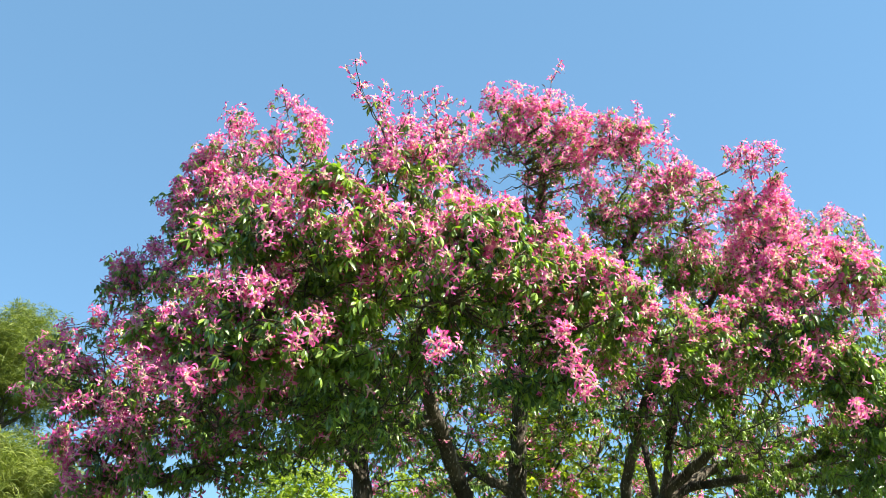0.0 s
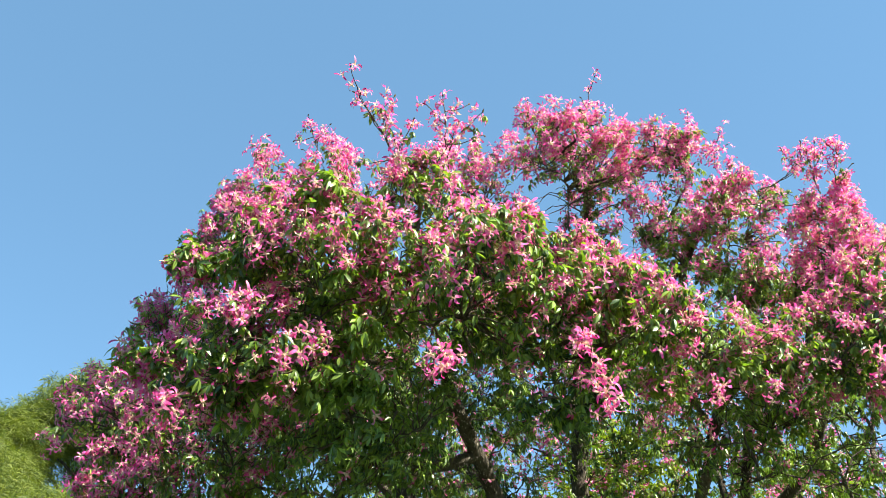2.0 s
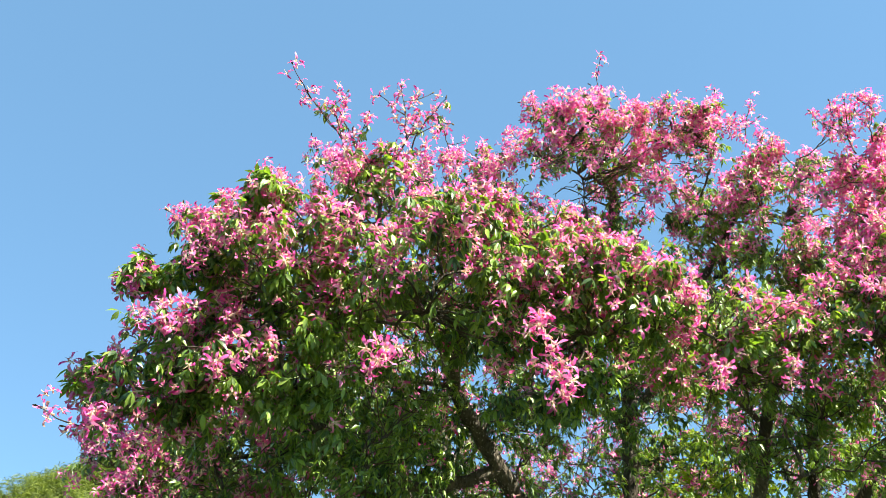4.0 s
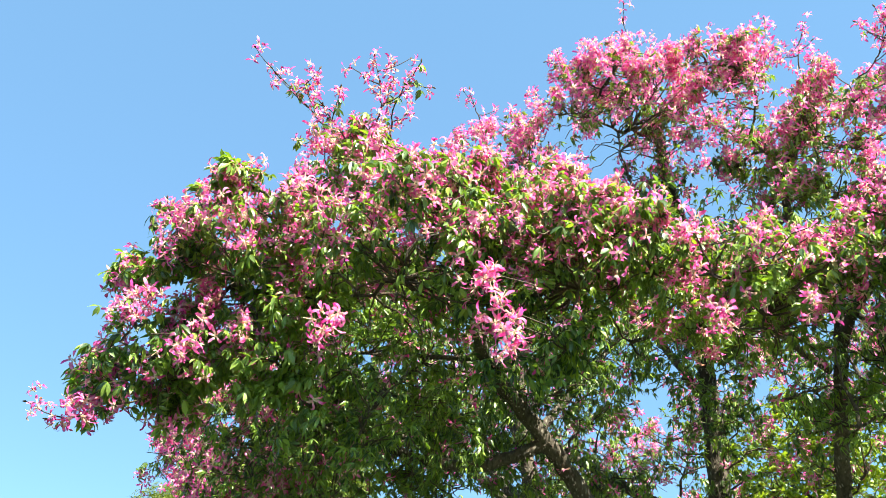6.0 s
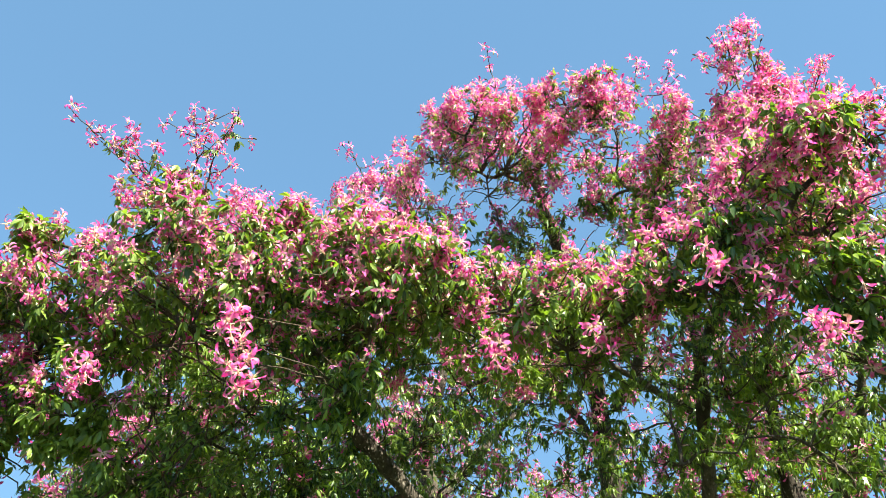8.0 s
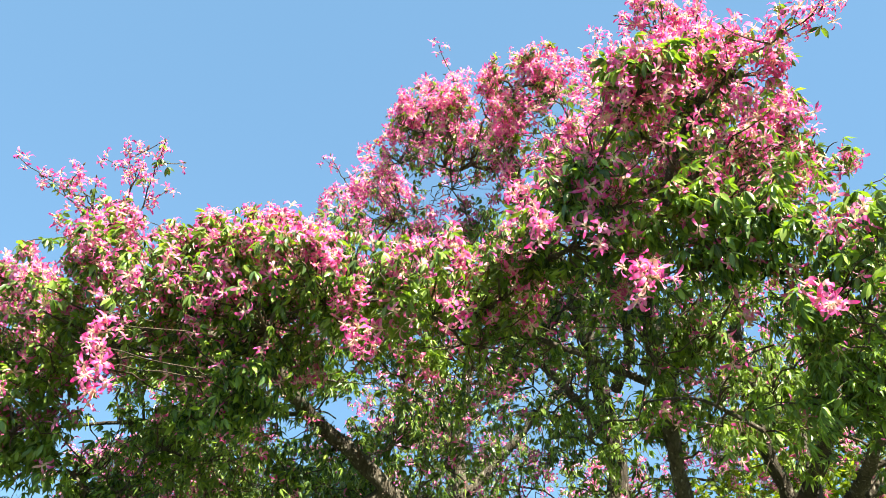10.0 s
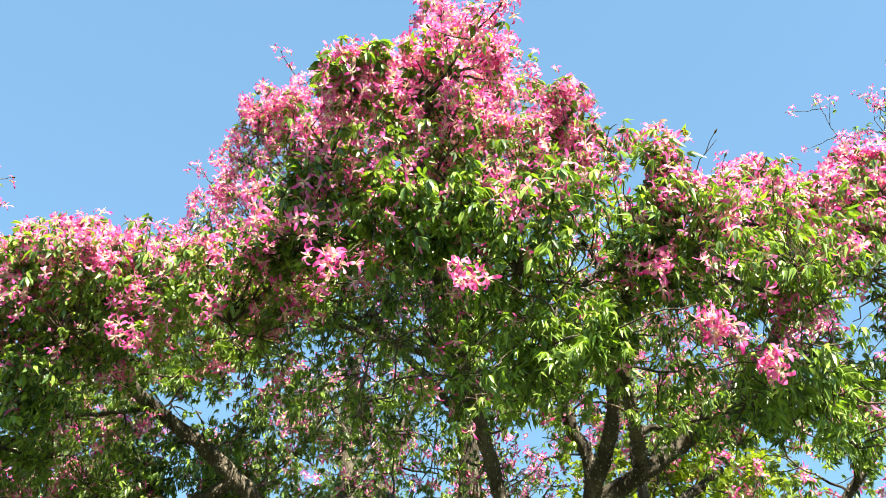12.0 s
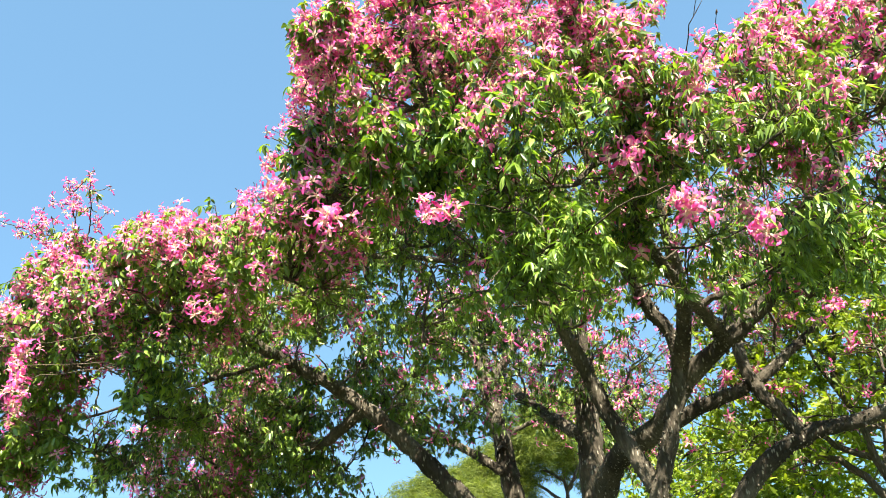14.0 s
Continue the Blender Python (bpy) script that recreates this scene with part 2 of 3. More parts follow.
def petal(length, width, flare, curl, twist, wave):
    """A strap-shaped petal that leaves the axis +z and bends outwards along +x, its tip rolled back and its edges wavy."""
    u = np.linspace(0, 1, 6)
    angle = flare + curl * u**1.3
    step = length / 5
    x = np.concatenate([[0], np.cumsum(step * np.sin(angle[1:]))]) + 0.006
    z = np.concatenate([[0], np.cumsum(step * np.cos(angle[1:]))])
    w = width * np.array([0.34, 0.64, 0.94, 1.0, 0.82, 0.28]) / 2
    lean = twist * u + wave * np.sin(u * 9)
    side = 0.012 * wave * np.sin(u * 5 + wave * 20)
    left = np.stack([x, side + w * np.cos(lean), z + w * np.sin(lean)], 1)
    right = np.stack([x, side - w * np.cos(lean), z - w * np.sin(lean)], 1)
    f = [q for k in range(5) for q in ((k, k + 6, k + 7), (k, k + 7, k + 1))]
    return np.concatenate([left, right]), np.array(f), np.concatenate([np.stack([u, 0 * u], 1), np.stack([u, 0 * u + 1], 1)])


def flower_pieces(seed, coarse=False):
    """Five petals, and the cream column in the middle."""
    r = np.random.default_rng(seed)
    pieces = []
    for a in np.radians(np.arange(5) * 72 + r.uniform(-24, 24, 5)):
        v, f, uv = petal(r.uniform(0.066, 0.096), r.uniform(0.019, 0.027), r.uniform(0.15, 1.0), r.uniform(0.9, 3.3), r.uniform(-1.4, 1.4), r.uniform(-0.9, 0.9))
        v = v @ np.array([[np.cos(a), np.sin(a), 0], [-np.sin(a), np.cos(a), 0], [0, 0, 1]])
        if coarse:
            keep = [0, 2, 4, 5, 6, 8, 10, 11]
            v, uv = v[keep], uv[keep]
            f = np.array([q for k in range(3) for q in ((k, k + 4, k + 5), (k, k + 5, k + 1))])
        pieces.append((v, f, uv))
    if coarse:
        return joined(pieces)
    v, f, uv = tube([(0, 0, -0.022), (0, 0, 0.01), (0.002, 0.002, 0.052)], (0.007, 0.004, 0.0018), 4)
    f = np.concatenate([f[:, [0, 1, 2]], f[:, [0, 2, 3]]])
    pieces.append((v, f, np.full((len(v), 2), (0.1, 0.5))))
    return joined(pieces)


LEAVES = [palmate_leaf(n, d, s) for n, d, s in ((5, 0.25, 1), (6, 0.45, 2), (5, 0.6, 3), (7, 0.4, 4), (5, 0.35, 5))]
MIDDLE_LEAVES = [palmate_leaf(n, d, s, 1) for n, d, s in ((5, 0.25, 21), (6, 0.45, 22), (5, 0.6, 23), (7, 0.4, 24), (5, 0.35, 25))]
FAR_LEAVES = [palmate_leaf(n, d, s, 2) for n, d, s in ((5, 0.4, 11), (6, 0.5, 12), (5, 0.6, 13))]
FLOWERS = [flower_pieces(s) for s in range(9)]
FAR_FLOWERS = [flower_pieces(s, True) for s in range(20, 25)]


# ---- the ground: one lawn sheet, falling gently along the walk ----
def ground_height(x, y):
    return 0.15 - 0.09 * np.clip(x, -3, 9) + 0 * y


def make_ground():
    marks = np.concatenate([[-2000, -400, -120, -60], np.arange(-40, 41, 2.0), [60, 120, 400, 2000]])
    gx, gy = np.meshgrid(marks, marks + 8)
    z = ground_height(gx, gy) + 0.04 * np.sin(gx * 1.3) * np.cos(gy * 0.9)
    n = len(marks)
    a = (np.arange(n - 1)[:, None] * n + np.arange(n - 1)).ravel()
    ob = mesh_object("ground", np.stack([gx, gy, z], -1).reshape(-1, 3), np.stack([a, a + 1, a + n + 1, a + n], 1), LAWN)
    tagged(ob, "sunlit park lawn with worn dry patches", "ground", kind="structure")


make_ground()


# ---- silk floss trees ----
class Tree:
    """A flowering tree: stems given point by point, lobes of crown hung on them, twigs grown to every spray."""

    def __init__(self, label):
        self.root = tagged(new("silk_floss_tree"), label, "tree", "pink flowering trees")
        self.nodes, self.sizes = [], []
        self.branches, self.twigs, self.buds = [], [], []
        self.leaf_at, self.leaf_turn, self.leaf_size = [], [], []
        self.bloom_at, self.bloom_turn, self.bloom_size = [], [], []

    def stem(self, name, points, thick, thin, label=""):
        line = curve_through(points, 0.10, 0.006)
        radii = np.linspace(thick, thin, len(line)) * (1 + 0.05 * np.sin(np.arange(len(line)) * 1.7))
        v, f, uv = tube(line, radii, 14, 0.05)
        ob = mesh_object(name, v, f, BARK, self.root, uv, label)
        self.nodes.extend(line[3:])
        self.sizes.extend(radii[3:])
        self.spines(ob, line, radii)
        return ob

    def spines(self, stem, line, radii):
        """Blunt conical prickles on the bark."""
        out = []
        for p, q, r in zip(line[:-1], line[1:], radii):
            if p[2] < 1.0 or r < 0.025:
                continue
            for _ in range(rng.integers(8, 17)):
                d = q - p
                n = np.cross(d, rng.normal(size=3))
                n /= np.linalg.norm(n)
                base = p + d * rng.random() + n * r * 0.95
                h = rng.uniform(0.010, 0.028)
                a, b = np.cross(n, d) / np.linalg.norm(d) * h * 0.5, d / np.linalg.norm(d) * h * 0.6
                v = np.array([base + a, base + b, base - a, base - b, base + n * h])
                out.append((v, np.array([(0, 1, 4), (1, 2, 4), (2, 3, 4), (3, 0, 4)]), np.zeros((5, 2))))
        if out:
            mesh_object("prickles", *joined(out)[:2], BARK, stem, None, "short pale conical bark prickles", "stuff", False)

    def reach(self, goal, thin, sway=0.03, droop=0.0):
        """A branch from the nearest wood to goal; its points join the wood."""
        wood = np.array(self.nodes)
        gap = wood - goal
        far = np.linalg.norm(gap, axis=1) + 0.5 * np.maximum(0, gap[:, 2] + 0.1)
        k = int(np.argmin(far))
        start, reach = wood[k], np.linalg.norm(gap[k])
        middle = (start + goal) / 2 + rng.normal(size=3) * reach * 0.10 + (0, 0, reach * 0.10 - droop)
        line = curve_through([start, middle, goal], max(0.05, reach / 7), sway * min(1, reach) * 0.4)
        thick = min(self.sizes[k] * 0.8, thin + 0.016 * reach)
        radii = np.linspace(thick, thin, len(line))
        return line, radii

    def lobe(self, centre, radius, sprays, bloom, leafy=1.0, inner=0.25, low=-0.5):
        """An ellipsoid of crown: a few branches inside, sprays of leaves and flowers near its skin.
        bloom: flowers of a spray at the top; leafy: how many leaves; low: how far down its skin is clothed."""
        centre, radius = np.array(centre, float), np.array(radius, float)
        line, radii = self.reach(centre - (0, 0, 0.3 * radius[2]), 0.016, 0.05)
        self.branches.append(tube(line, radii, 7, 0.05))
        self.nodes.extend(line[1:])
        self.sizes.extend(radii[1:])
        for _ in range(max(4, sprays // 12)):
            d = rng.normal(size=3)
            d /= np.linalg.norm(d)
            goal = centre + d * radius * rng.uniform(0.45, 0.8)
            line, radii = self.reach(goal, 0.007, 0.05)
            self.branches.append(tube(line, radii, 5, 0.05))
            self.nodes.extend(line[1:])
            self.sizes.extend(radii[1:])
        for _ in range(int(sprays * 0.45)):
            d = rng.normal(size=3)
            goal = centre + d / np.linalg.norm(d) * radius * rng.uniform(0.3, 1.0)
            line, radii = self.reach(goal, 0.0035, 0.10)
            self.twigs.append(tube(line, np.clip(radii, 0.0035, 0.009), 4))
        for _ in range(sprays):
            while True:
                d = rng.normal(size=3)
                d /= np.linalg.norm(d)
                if d[2] > low - 0.25 * rng.random():
                    break
            depth = 1 - abs(rng.normal()) * inner
            ragged = 1 + 0.16 * noise.noise(Vector(d * 2.4 + centre))
            self.spray(centre + d * radius * max(0.3, depth) * ragged, d, bloom * ((0.4 if bloom < 4 else 0.9) + (1.5 if bloom < 4 else 1.0) * np.clip((d[2] + 0.45) / 0.9, 0, 1)), leafy)

    def fill(self, centre, radius, sprays, bloom, leafy):
        """Loose growth spread evenly through a volume: small branches first, then sprays all over."""
        centre, radius = np.array(centre, float), np.array(radius, float)
        for k in range(sprays + sprays // 7):
            d = rng.normal(size=3)
            d /= np.linalg.norm(d)
            goal = centre + d * radius * rng.random() ** 0.4
            if k < sprays // 7:
                line, radii = self.reach(goal, 0.006, 0.10)
                self.branches.append(tube(line, radii, 5, 0.05))
                self.nodes.extend(line[1:])
                self.sizes.extend(radii[1:])
            else:
                self.spray(goal, d, bloom, leafy * rng.uniform(0.4, 1.5))

    def spray(self, tip, out, bloom, leafy, long=0.0):
        """One twig with whorls of leaves along it and flowers at its end."""
        line, radii = self.reach(tip, 0.0028, 0.08, 0.03)
        self.twigs.append(tube(line, np.maximum(radii, 0.0034), 4))
        grow = line[-1] - line[-3]
        grow = grow / (np.linalg.norm(grow) + 1e-9) + 0.6 * out + (0, 0, 0.1)
        grow /= np.linalg.norm(grow)
        lengths = np.linalg.norm(np.diff(line, axis=0), axis=1).sum()
        back = min(0.5, lengths)
        for _ in range(rng.poisson(11.0 * leafy)):
            p = tip - grow * back * rng.random() ** 1.3 + rng.normal(size=3) * 0.025
            side = rng.normal(size=3) + 0.9 * out + 0.3 * grow
            side[2] = side[2] * 0.5 - 0.12
            up = np.array((0, 0, 1.0)) + rng.normal(size=3) * 0.35 + 0.25 * out
            self.leaf_at.append(p), self.leaf_turn.append((side, up)), self.leaf_size.append(rng.uniform(0.72, 1.15))
        low = 0.04 + 0.13 * np.clip(0.8 - out[2], 0, 1)           # bunches on the flanks hang, those on top stand
        for _ in range(rng.poisson(1.45 * bloom)):
            p = tip - grow * rng.uniform(0, 0.10) + out * 0.03 + rng.normal(size=3) * 0.036 - (0, 0, rng.uniform(-0.04, low))
            axis = out * 0.7 + (p - tip) * (7, 7, 2) + rng.normal(size=3) * 0.5
            self.bloom_at.append(p), self.bloom_turn.append((rng.normal(size=3), axis)), self.bloom_size.append(rng.uniform(0.72, 1.05))
        for _ in range(rng.poisson(0.07 * bloom)):
            self.buds.append((tip, grow + rng.normal(size=3) * 0.5))

    def cluster(self, place, out, blooms, size=0.85):
        for _ in range(blooms):
            p = place + rng.normal(size=3) * 0.04
            self.bloom_at.append(p), self.bloom_turn.append((rng.normal(size=3), out + (p - place) * 10 + rng.normal(size=3) * 0.3))
            self.bloom_size.append(size * rng.uniform(0.85, 1.1))

    def sprig(self, base, tip, sides=4, leaves=2, blooms=3):
        """A crooked twig that stands clear of the crown: side twigs with flowers at their ends, buds at the tip."""
        base, tip = np.array(base, float), np.array(tip, float)
        reach = np.linalg.norm(tip - base)
        line = curve_through([base, base * 0.55 + tip * 0.45 + rng.normal(size=3) * 0.08 * reach, tip], 0.05, 0.006)
        self.twigs.append(tube(line, np.linspace(0.0075, 0.003, len(line)), 5))
        ends = [(line[-1], line[-1] - line[-3])]
        for k in range(sides):
            root = line[int((0.25 + 0.65 * (k + rng.random()) / sides) * (len(line) - 1))]
            d = rng.normal(size=3) + (tip - base) / reach * 0.8
            d[2] = abs(d[2]) * 0.7
            end = root + d / np.linalg.norm(d) * reach * rng.uniform(0.25, 0.5)
            side = curve_through([root, (root + end) / 2 + (0, 0, -0.02), end], 0.05, 0.004)
            self.twigs.append(tube(side, np.linspace(0.0055, 0.0028, len(side)), 4))
            ends.append((end, end - root))
        for end, d in ends:
            d = d / np.linalg.norm(d)
            self.cluster(end - d * 0.03, d, int(rng.integers(1, blooms + 2)))
            self.cluster(end - d * 0.14, d, int(rng.integers(1, 3)))
            self.buds.append((end, d + rng.normal(size=3) * 0.3))
            for _ in range(rng.poisson(leaves)):
                out = rng.normal(size=3) * (1, 1, 0.3) - (0, 0, 0.3)
                self.leaf_at.append(end - d * rng.uniform(0.05, 0.2)), self.leaf_turn.append((out, np.array((0, 0, 1.0)))), self.leaf_size.append(rng.uniform(0.7, 1.0))

    def bare_twig(self, *points):
        """A leafless, flowerless twig end."""
        line = curve_through(points, 0.06, 0.006)
        self.twigs.append(tube(line, np.linspace(0.0042, 0.002, len(line)), 5))
        side = line[len(line) // 2] + rng.normal(size=3) * 0.04
        self.twigs.append(tube(np.linspace(line[len(line) // 2], side + (line[-1] - line[0]) * 0.3, 4), np.linspace(0.004, 0.002, 4), 4))
        self.buds.append((line[-1], line[-1] - line[-2]))

    def hang(self, place, blooms, size=0.95):
        """A bunch of flowers hanging below the leaves."""
        place = np.array(place, float)
        line, radii = self.reach(place + (0, 0, 0.08), 0.003, 0.05)
        self.twigs.append(tube(line, np.maximum(radii, 0.0028), 4))
        for _ in range(blooms):
            d = rng.normal(size=3) * (0.042, 0.042, 0.050)
            self.bloom_at.append(place + d), self.bloom_turn.append((rng.normal(size=3), d * 14 + rng.normal(size=3) * 0.25 + (0.15, -0.25, -0.25)))
            self.bloom_size.append(size * rng.uniform(0.9, 1.15))

    def finish(self, single=300):
        root = self.root
        order = sorted(range(len(self.branches)), key=lambda k: -len(self.branches[k][0]))
        for k in order[:single]:
            mesh_object("branch", *self.branches[k][:2], BARK, root)
        if order[single:]:
            v, f, uv = joined([self.branches[k] for k in order[single:]])
            mesh_object("branches", v, f, BARK, root, uv, "dark crooked branches inside the crown", "stuff")
        v, f, uv = joined(self.twigs)
        mesh_object("twigs", v, f, TWIG, root, uv, "thin brown twigs", "stuff")
        self.scatter("leaf", "leaves", LEAVES if single else FAR_LEAVES, LEAF, self.leaf_at, self.leaf_turn, self.leaf_size, single, False, "glossy green palmate leaves")
        self.scatter("flower", "flowers", FLOWERS if single else FAR_FLOWERS, PETAL, self.bloom_at, self.bloom_turn, self.bloom_size, single, True, "pink five-petalled flowers with cream throats")
        out = []
        for p, d in self.buds:
            d = np.asarray(d) / (np.linalg.norm(d) + 1e-9)
            out.append(tube([p - d * 0.004, p + d * 0.008, p + d * 0.019, p + d * 0.030], (0.003, 0.007, 0.006, 0.0015), 5))
        if out:
            v, f, uv = joined(out)
            mesh_object("buds", v, f, BUD, root, uv, "brown pointed flower buds", "stuff")

    def scatter(self, one, many, templates, material, at, turn, size, single, upright, label):
        at, size = np.array(at), np.array(size)
        a, b = np.array([t[0] for t in turn]), np.array([t[1] for t in turn])
        turns = turned(a, b)
        if upright:                       # z exactly along the second direction
            turns = turned(np.cross(b, a), b)
            z = b / np.linalg.norm(b, axis=1, keepdims=True)
            x = np.cross(a, z)
            x /= np.linalg.norm(x, axis=1, keepdims=True)
            turns = np.stack([x, np.cross(z, x), z], -1)
        kinds = rng.integers(0, len(templates), len(at))
        front = np.argsort(at[:, 1] - 0.62 * at[:, 0])[:single]     # those along the front edge of the crown
        meshes = []
        for k, (v, f, uv) in enumerate(templates):
            if single:
                ob = mesh_object(one, v, f, material, self.root, uv)
                meshes.append(ob.data)
                bpy.data.objects.remove(ob)
        for n in front:
            ob = part_of(one, meshes[kinds[n]], self.root)
            ob.matrix_basis = Matrix.Translation(at[n]) @ Matrix(turns[n].tolist()).to_4x4() @ Matrix.Scale(size[n], 4)
        rest = np.ones(len(at), bool)
        rest[front] = False
        simple = FAR_LEAVES if one == "leaf" else FAR_FLOWERS
        back = (at[:, 1] > 8.0 + 0.25 * at[:, 0]) & (single > 0)     # behind the first limbs
        near = at[:, 1] < 6.6 + 0.35 * at[:, 0]
        groups = [spread(t, at[m], turns[m], size[m]) for k, t in enumerate(templates) if (m := rest & ~back & near & (kinds == k)).any()]
        plain = MIDDLE_LEAVES if one == "leaf" and single else templates
        groups += [spread(t, at[m], turns[m], size[m]) for k, t in enumerate(plain) if (m := rest & ~back & ~near & (kinds == k)).any()]
        groups += [spread(t, at[m], turns[m], size[m]) for k, t in enumerate(simple) if (m := rest & back & (kinds % len(simple) == k)).any()]
        v, f, uv = joined(groups)
        mesh_object(many, v, f, material, self.root, uv, label, "stuff")


def first_tree():
    t = Tree("tall silk floss tree covered in pink flowers above dark green leaves")
    t.stem("trunk", [(1.5, 10.5, -0.1), (1.5, 10.5, 0.7), (1.45, 10.5, 1.5), (1.3, 10.6, 2.1)], 0.30, 0.20, "thick grey trunk set with prickles")
    t.stem("limb", [(1.35, 10.55, 1.8), (0.9, 10.8, 3.2), (0.98, 10.8, 4.9), (1.2, 10.0, 6.3), (1.22, 9.3, 6.95), (1.28, 9.05, 7.4)], 0.155, 0.045)
    t.stem("limb", [(1.20, 10.60, 5.40), (1.60, 10.30, 5.65), (1.94, 9.50, 6.05), (2.27, 9.18, 6.42), (2.70, 8.90, 6.95)], 0.055, 0.02)
    t.stem("limb", [(1.3, 10.5, 1.7), (0.35, 9.7, 3.2), (-0.1, 8.9, 4.2), (-0.3, 8.1, 4.7), (0.0, 7.2, 4.85), (-0.5, 6.4, 4.9)], 0.12, 0.035)
    t.stem("limb", [(1.6, 10.4, 1.7), (2.30, 10.35, 2.7), (2.66, 10.52, 3.75), (2.72, 10.2, 4.3), (2.9, 9.8, 5.2), (3.4, 9.4, 6.0)], 0.082, 0.03)
    t.stem("limb", [(2.30, 10.35, 2.8), (2.08, 10.12, 3.6), (2.28, 9.62, 4.4), (2.45, 9.3, 5.2), (2.25, 9.55, 6.4), (2.7, 9.0, 7.1)], 0.070, 0.032)
    t.stem("limb", [(2.66, 10.52, 3.70), (2.95, 10.40, 3.92), (3.3, 10.1, 4.25), (3.6, 9.7, 4.9)], 0.07, 0.025)
    t.stem("limb", [(0.95, 10.75, 2.8), (1.35, 10.65, 3.2), (1.85, 10.55, 3.3), (2.15, 10.62, 3.36), (2.6, 10.6, 3.58), (3.0, 10.75, 3.8), (3.4, 10.95, 4.05), (4.2, 10.7, 4.3), (5.0, 10.2, 4.5)], 0.115, 0.03)
    t.stem("limb", [(2.1, 10.65, 3.35), (2.45, 10.95, 3.5), (2.75, 11.3, 3.65), (3.1, 11.8, 4.1)], 0.07, 0.03)
    t.stem("limb", [(3.0, 10.75, 3.78), (3.5, 10.0, 3.75), (4.0, 9.2, 3.8), (4.4, 8.8, 4.0)], 0.055, 0.025)
    t.stem("limb", [(1.7, 10.8, 1.7), (2.45, 11.1, 2.75), (2.9, 11.4, 3.1), (3.5, 11.9, 3.25), (4.3, 12.2, 4.0)], 0.10, 0.03)
    t.stem("limb", [(2.9, 11.4, 3.1), (2.7, 11.2, 3.7), (2.6, 11.3, 4.6), (2.4, 11.8, 5.6)], 0.06, 0.02)
    t.stem("limb", [(0.95, 10.8, 3.7), (0.3, 10.9, 4.1), (-0.5, 11.0, 4.7), (-0.9, 11.1, 5.0), (-1.6, 10.9, 4.9)], 0.07, 0.035)
    t.stem("limb", [(-0.1, 8.9, 4.2), (-0.8, 8.6, 4.0), (-1.7, 8.2, 4.3), (-2.7, 8.3, 4.7)], 0.06, 0.02)
    t.stem("limb", [(-0.3, 8.1, 4.7), (-0.9, 7.4, 4.6), (-1.4, 6.6, 4.4), (-1.6, 5.9, 4.2)], 0.022, 0.010)
    t.stem("limb", [(2.25, 9.45, 4.6), (1.9, 8.6, 4.75), (1.6, 7.7, 4.75), (1.3, 6.9, 4.7)], 0.028, 0.012)
    t.stem("limb", [(1.0, 10.75, 5.0), (0.5, 10.1, 5.9), (-0.3, 9.2, 6.7), (-1.4, 8.6, 7.0)], 0.045, 0.018)
    t.stem("limb", [(2.4, 9.2, 5.5), (2.9, 8.6, 5.2), (3.5, 8.2, 5.2), (3.7, 8.1, 6.0)], 0.05, 0.02)
    t.stem("limb", [(2.40, 9.30, 4.75), (2.62, 8.95, 4.92), (2.96, 8.51, 4.98), (3.31, 8.16, 4.98), (3.70, 7.82, 5.15), (4.10, 7.66, 5.18)], 0.045, 0.014)
    # front of the crown, hanging low
    t.lobe((-1.02, 5.85, 4.70), (0.74, 0.62, 0.60), 80, 3.6, 1.0)
    t.lobe((-1.45, 5.70, 3.95), (0.58, 0.50, 0.48), 54, 3.8, 0.9, 0.3, -0.8)
    t.lobe((-0.80, 5.42, 5.04), (0.15, 0.14, 0.10), 8, 1.8, 1.0)
    t.lobe((-1.78, 5.57, 4.58), (0.14, 0.14, 0.14), 9, 3.6, 1.0)
    t.lobe((-0.90, 6.00, 4.05), (0.60, 0.45, 0.35), 36, 0.8, 1.1, 0.4, -0.9)
    t.lobe((-2.08, 5.62, 3.97), (0.11, 0.11, 0.09), 8, 4.0, 1.0)
    t.lobe((0.05, 6.15, 4.55), (0.90, 0.80, 0.65), 80, 2.9)
    t.lobe((-0.25, 6.02, 5.36), (0.48, 0.40, 0.32), 26, 3.2, 0.5)
    t.lobe((0.25, 6.80, 5.12), (0.80, 0.60, 0.40), 48, 3.4, 0.7)
    t.lobe((0.90, 6.85, 4.90), (0.65, 0.50, 0.34), 44, 3.4, 0.8)
    t.lobe((0.72, 6.70, 5.22), (0.40, 0.30, 0.20), 16, 3.8, 0.5)
    t.lobe((0.30, 6.45, 5.24), (0.35, 0.30, 0.20), 18, 3.6, 0.6)
    t.lobe((1.05, 6.75, 4.50), (0.80, 0.70, 0.55), 70, 2.9)
    t.lobe((2.05, 7.50, 4.40), (0.80, 0.65, 0.50), 66, 2.4, 1.0)
    t.lobe((3.00, 7.50, 4.55), (0.58, 0.55, 0.52), 52, 3.0, 0.95)
    # the right side
    t.lobe((3.70, 7.85, 5.00), (0.68, 0.80, 0.75), 90, 3.9, 0.6)
    t.lobe((3.55, 8.30, 6.10), (0.44, 0.44, 0.58), 56, 5.0, 0.25)
    t.lobe((4.30, 8.50, 4.00), (0.70, 0.80, 0.52), 84, 0.8, 1.15)
    t.lobe((5.00, 9.20, 3.95), (0.50, 0.75, 0.60), 66, 1.5, 1.05)
    t.lobe((5.42, 10.35, 4.85), (0.32, 0.40, 0.36), 44, 3.6, 0.5)
    t.lobe((5.20, 10.15, 4.40), (0.50, 0.70, 0.55), 54, 3.2, 0.8)
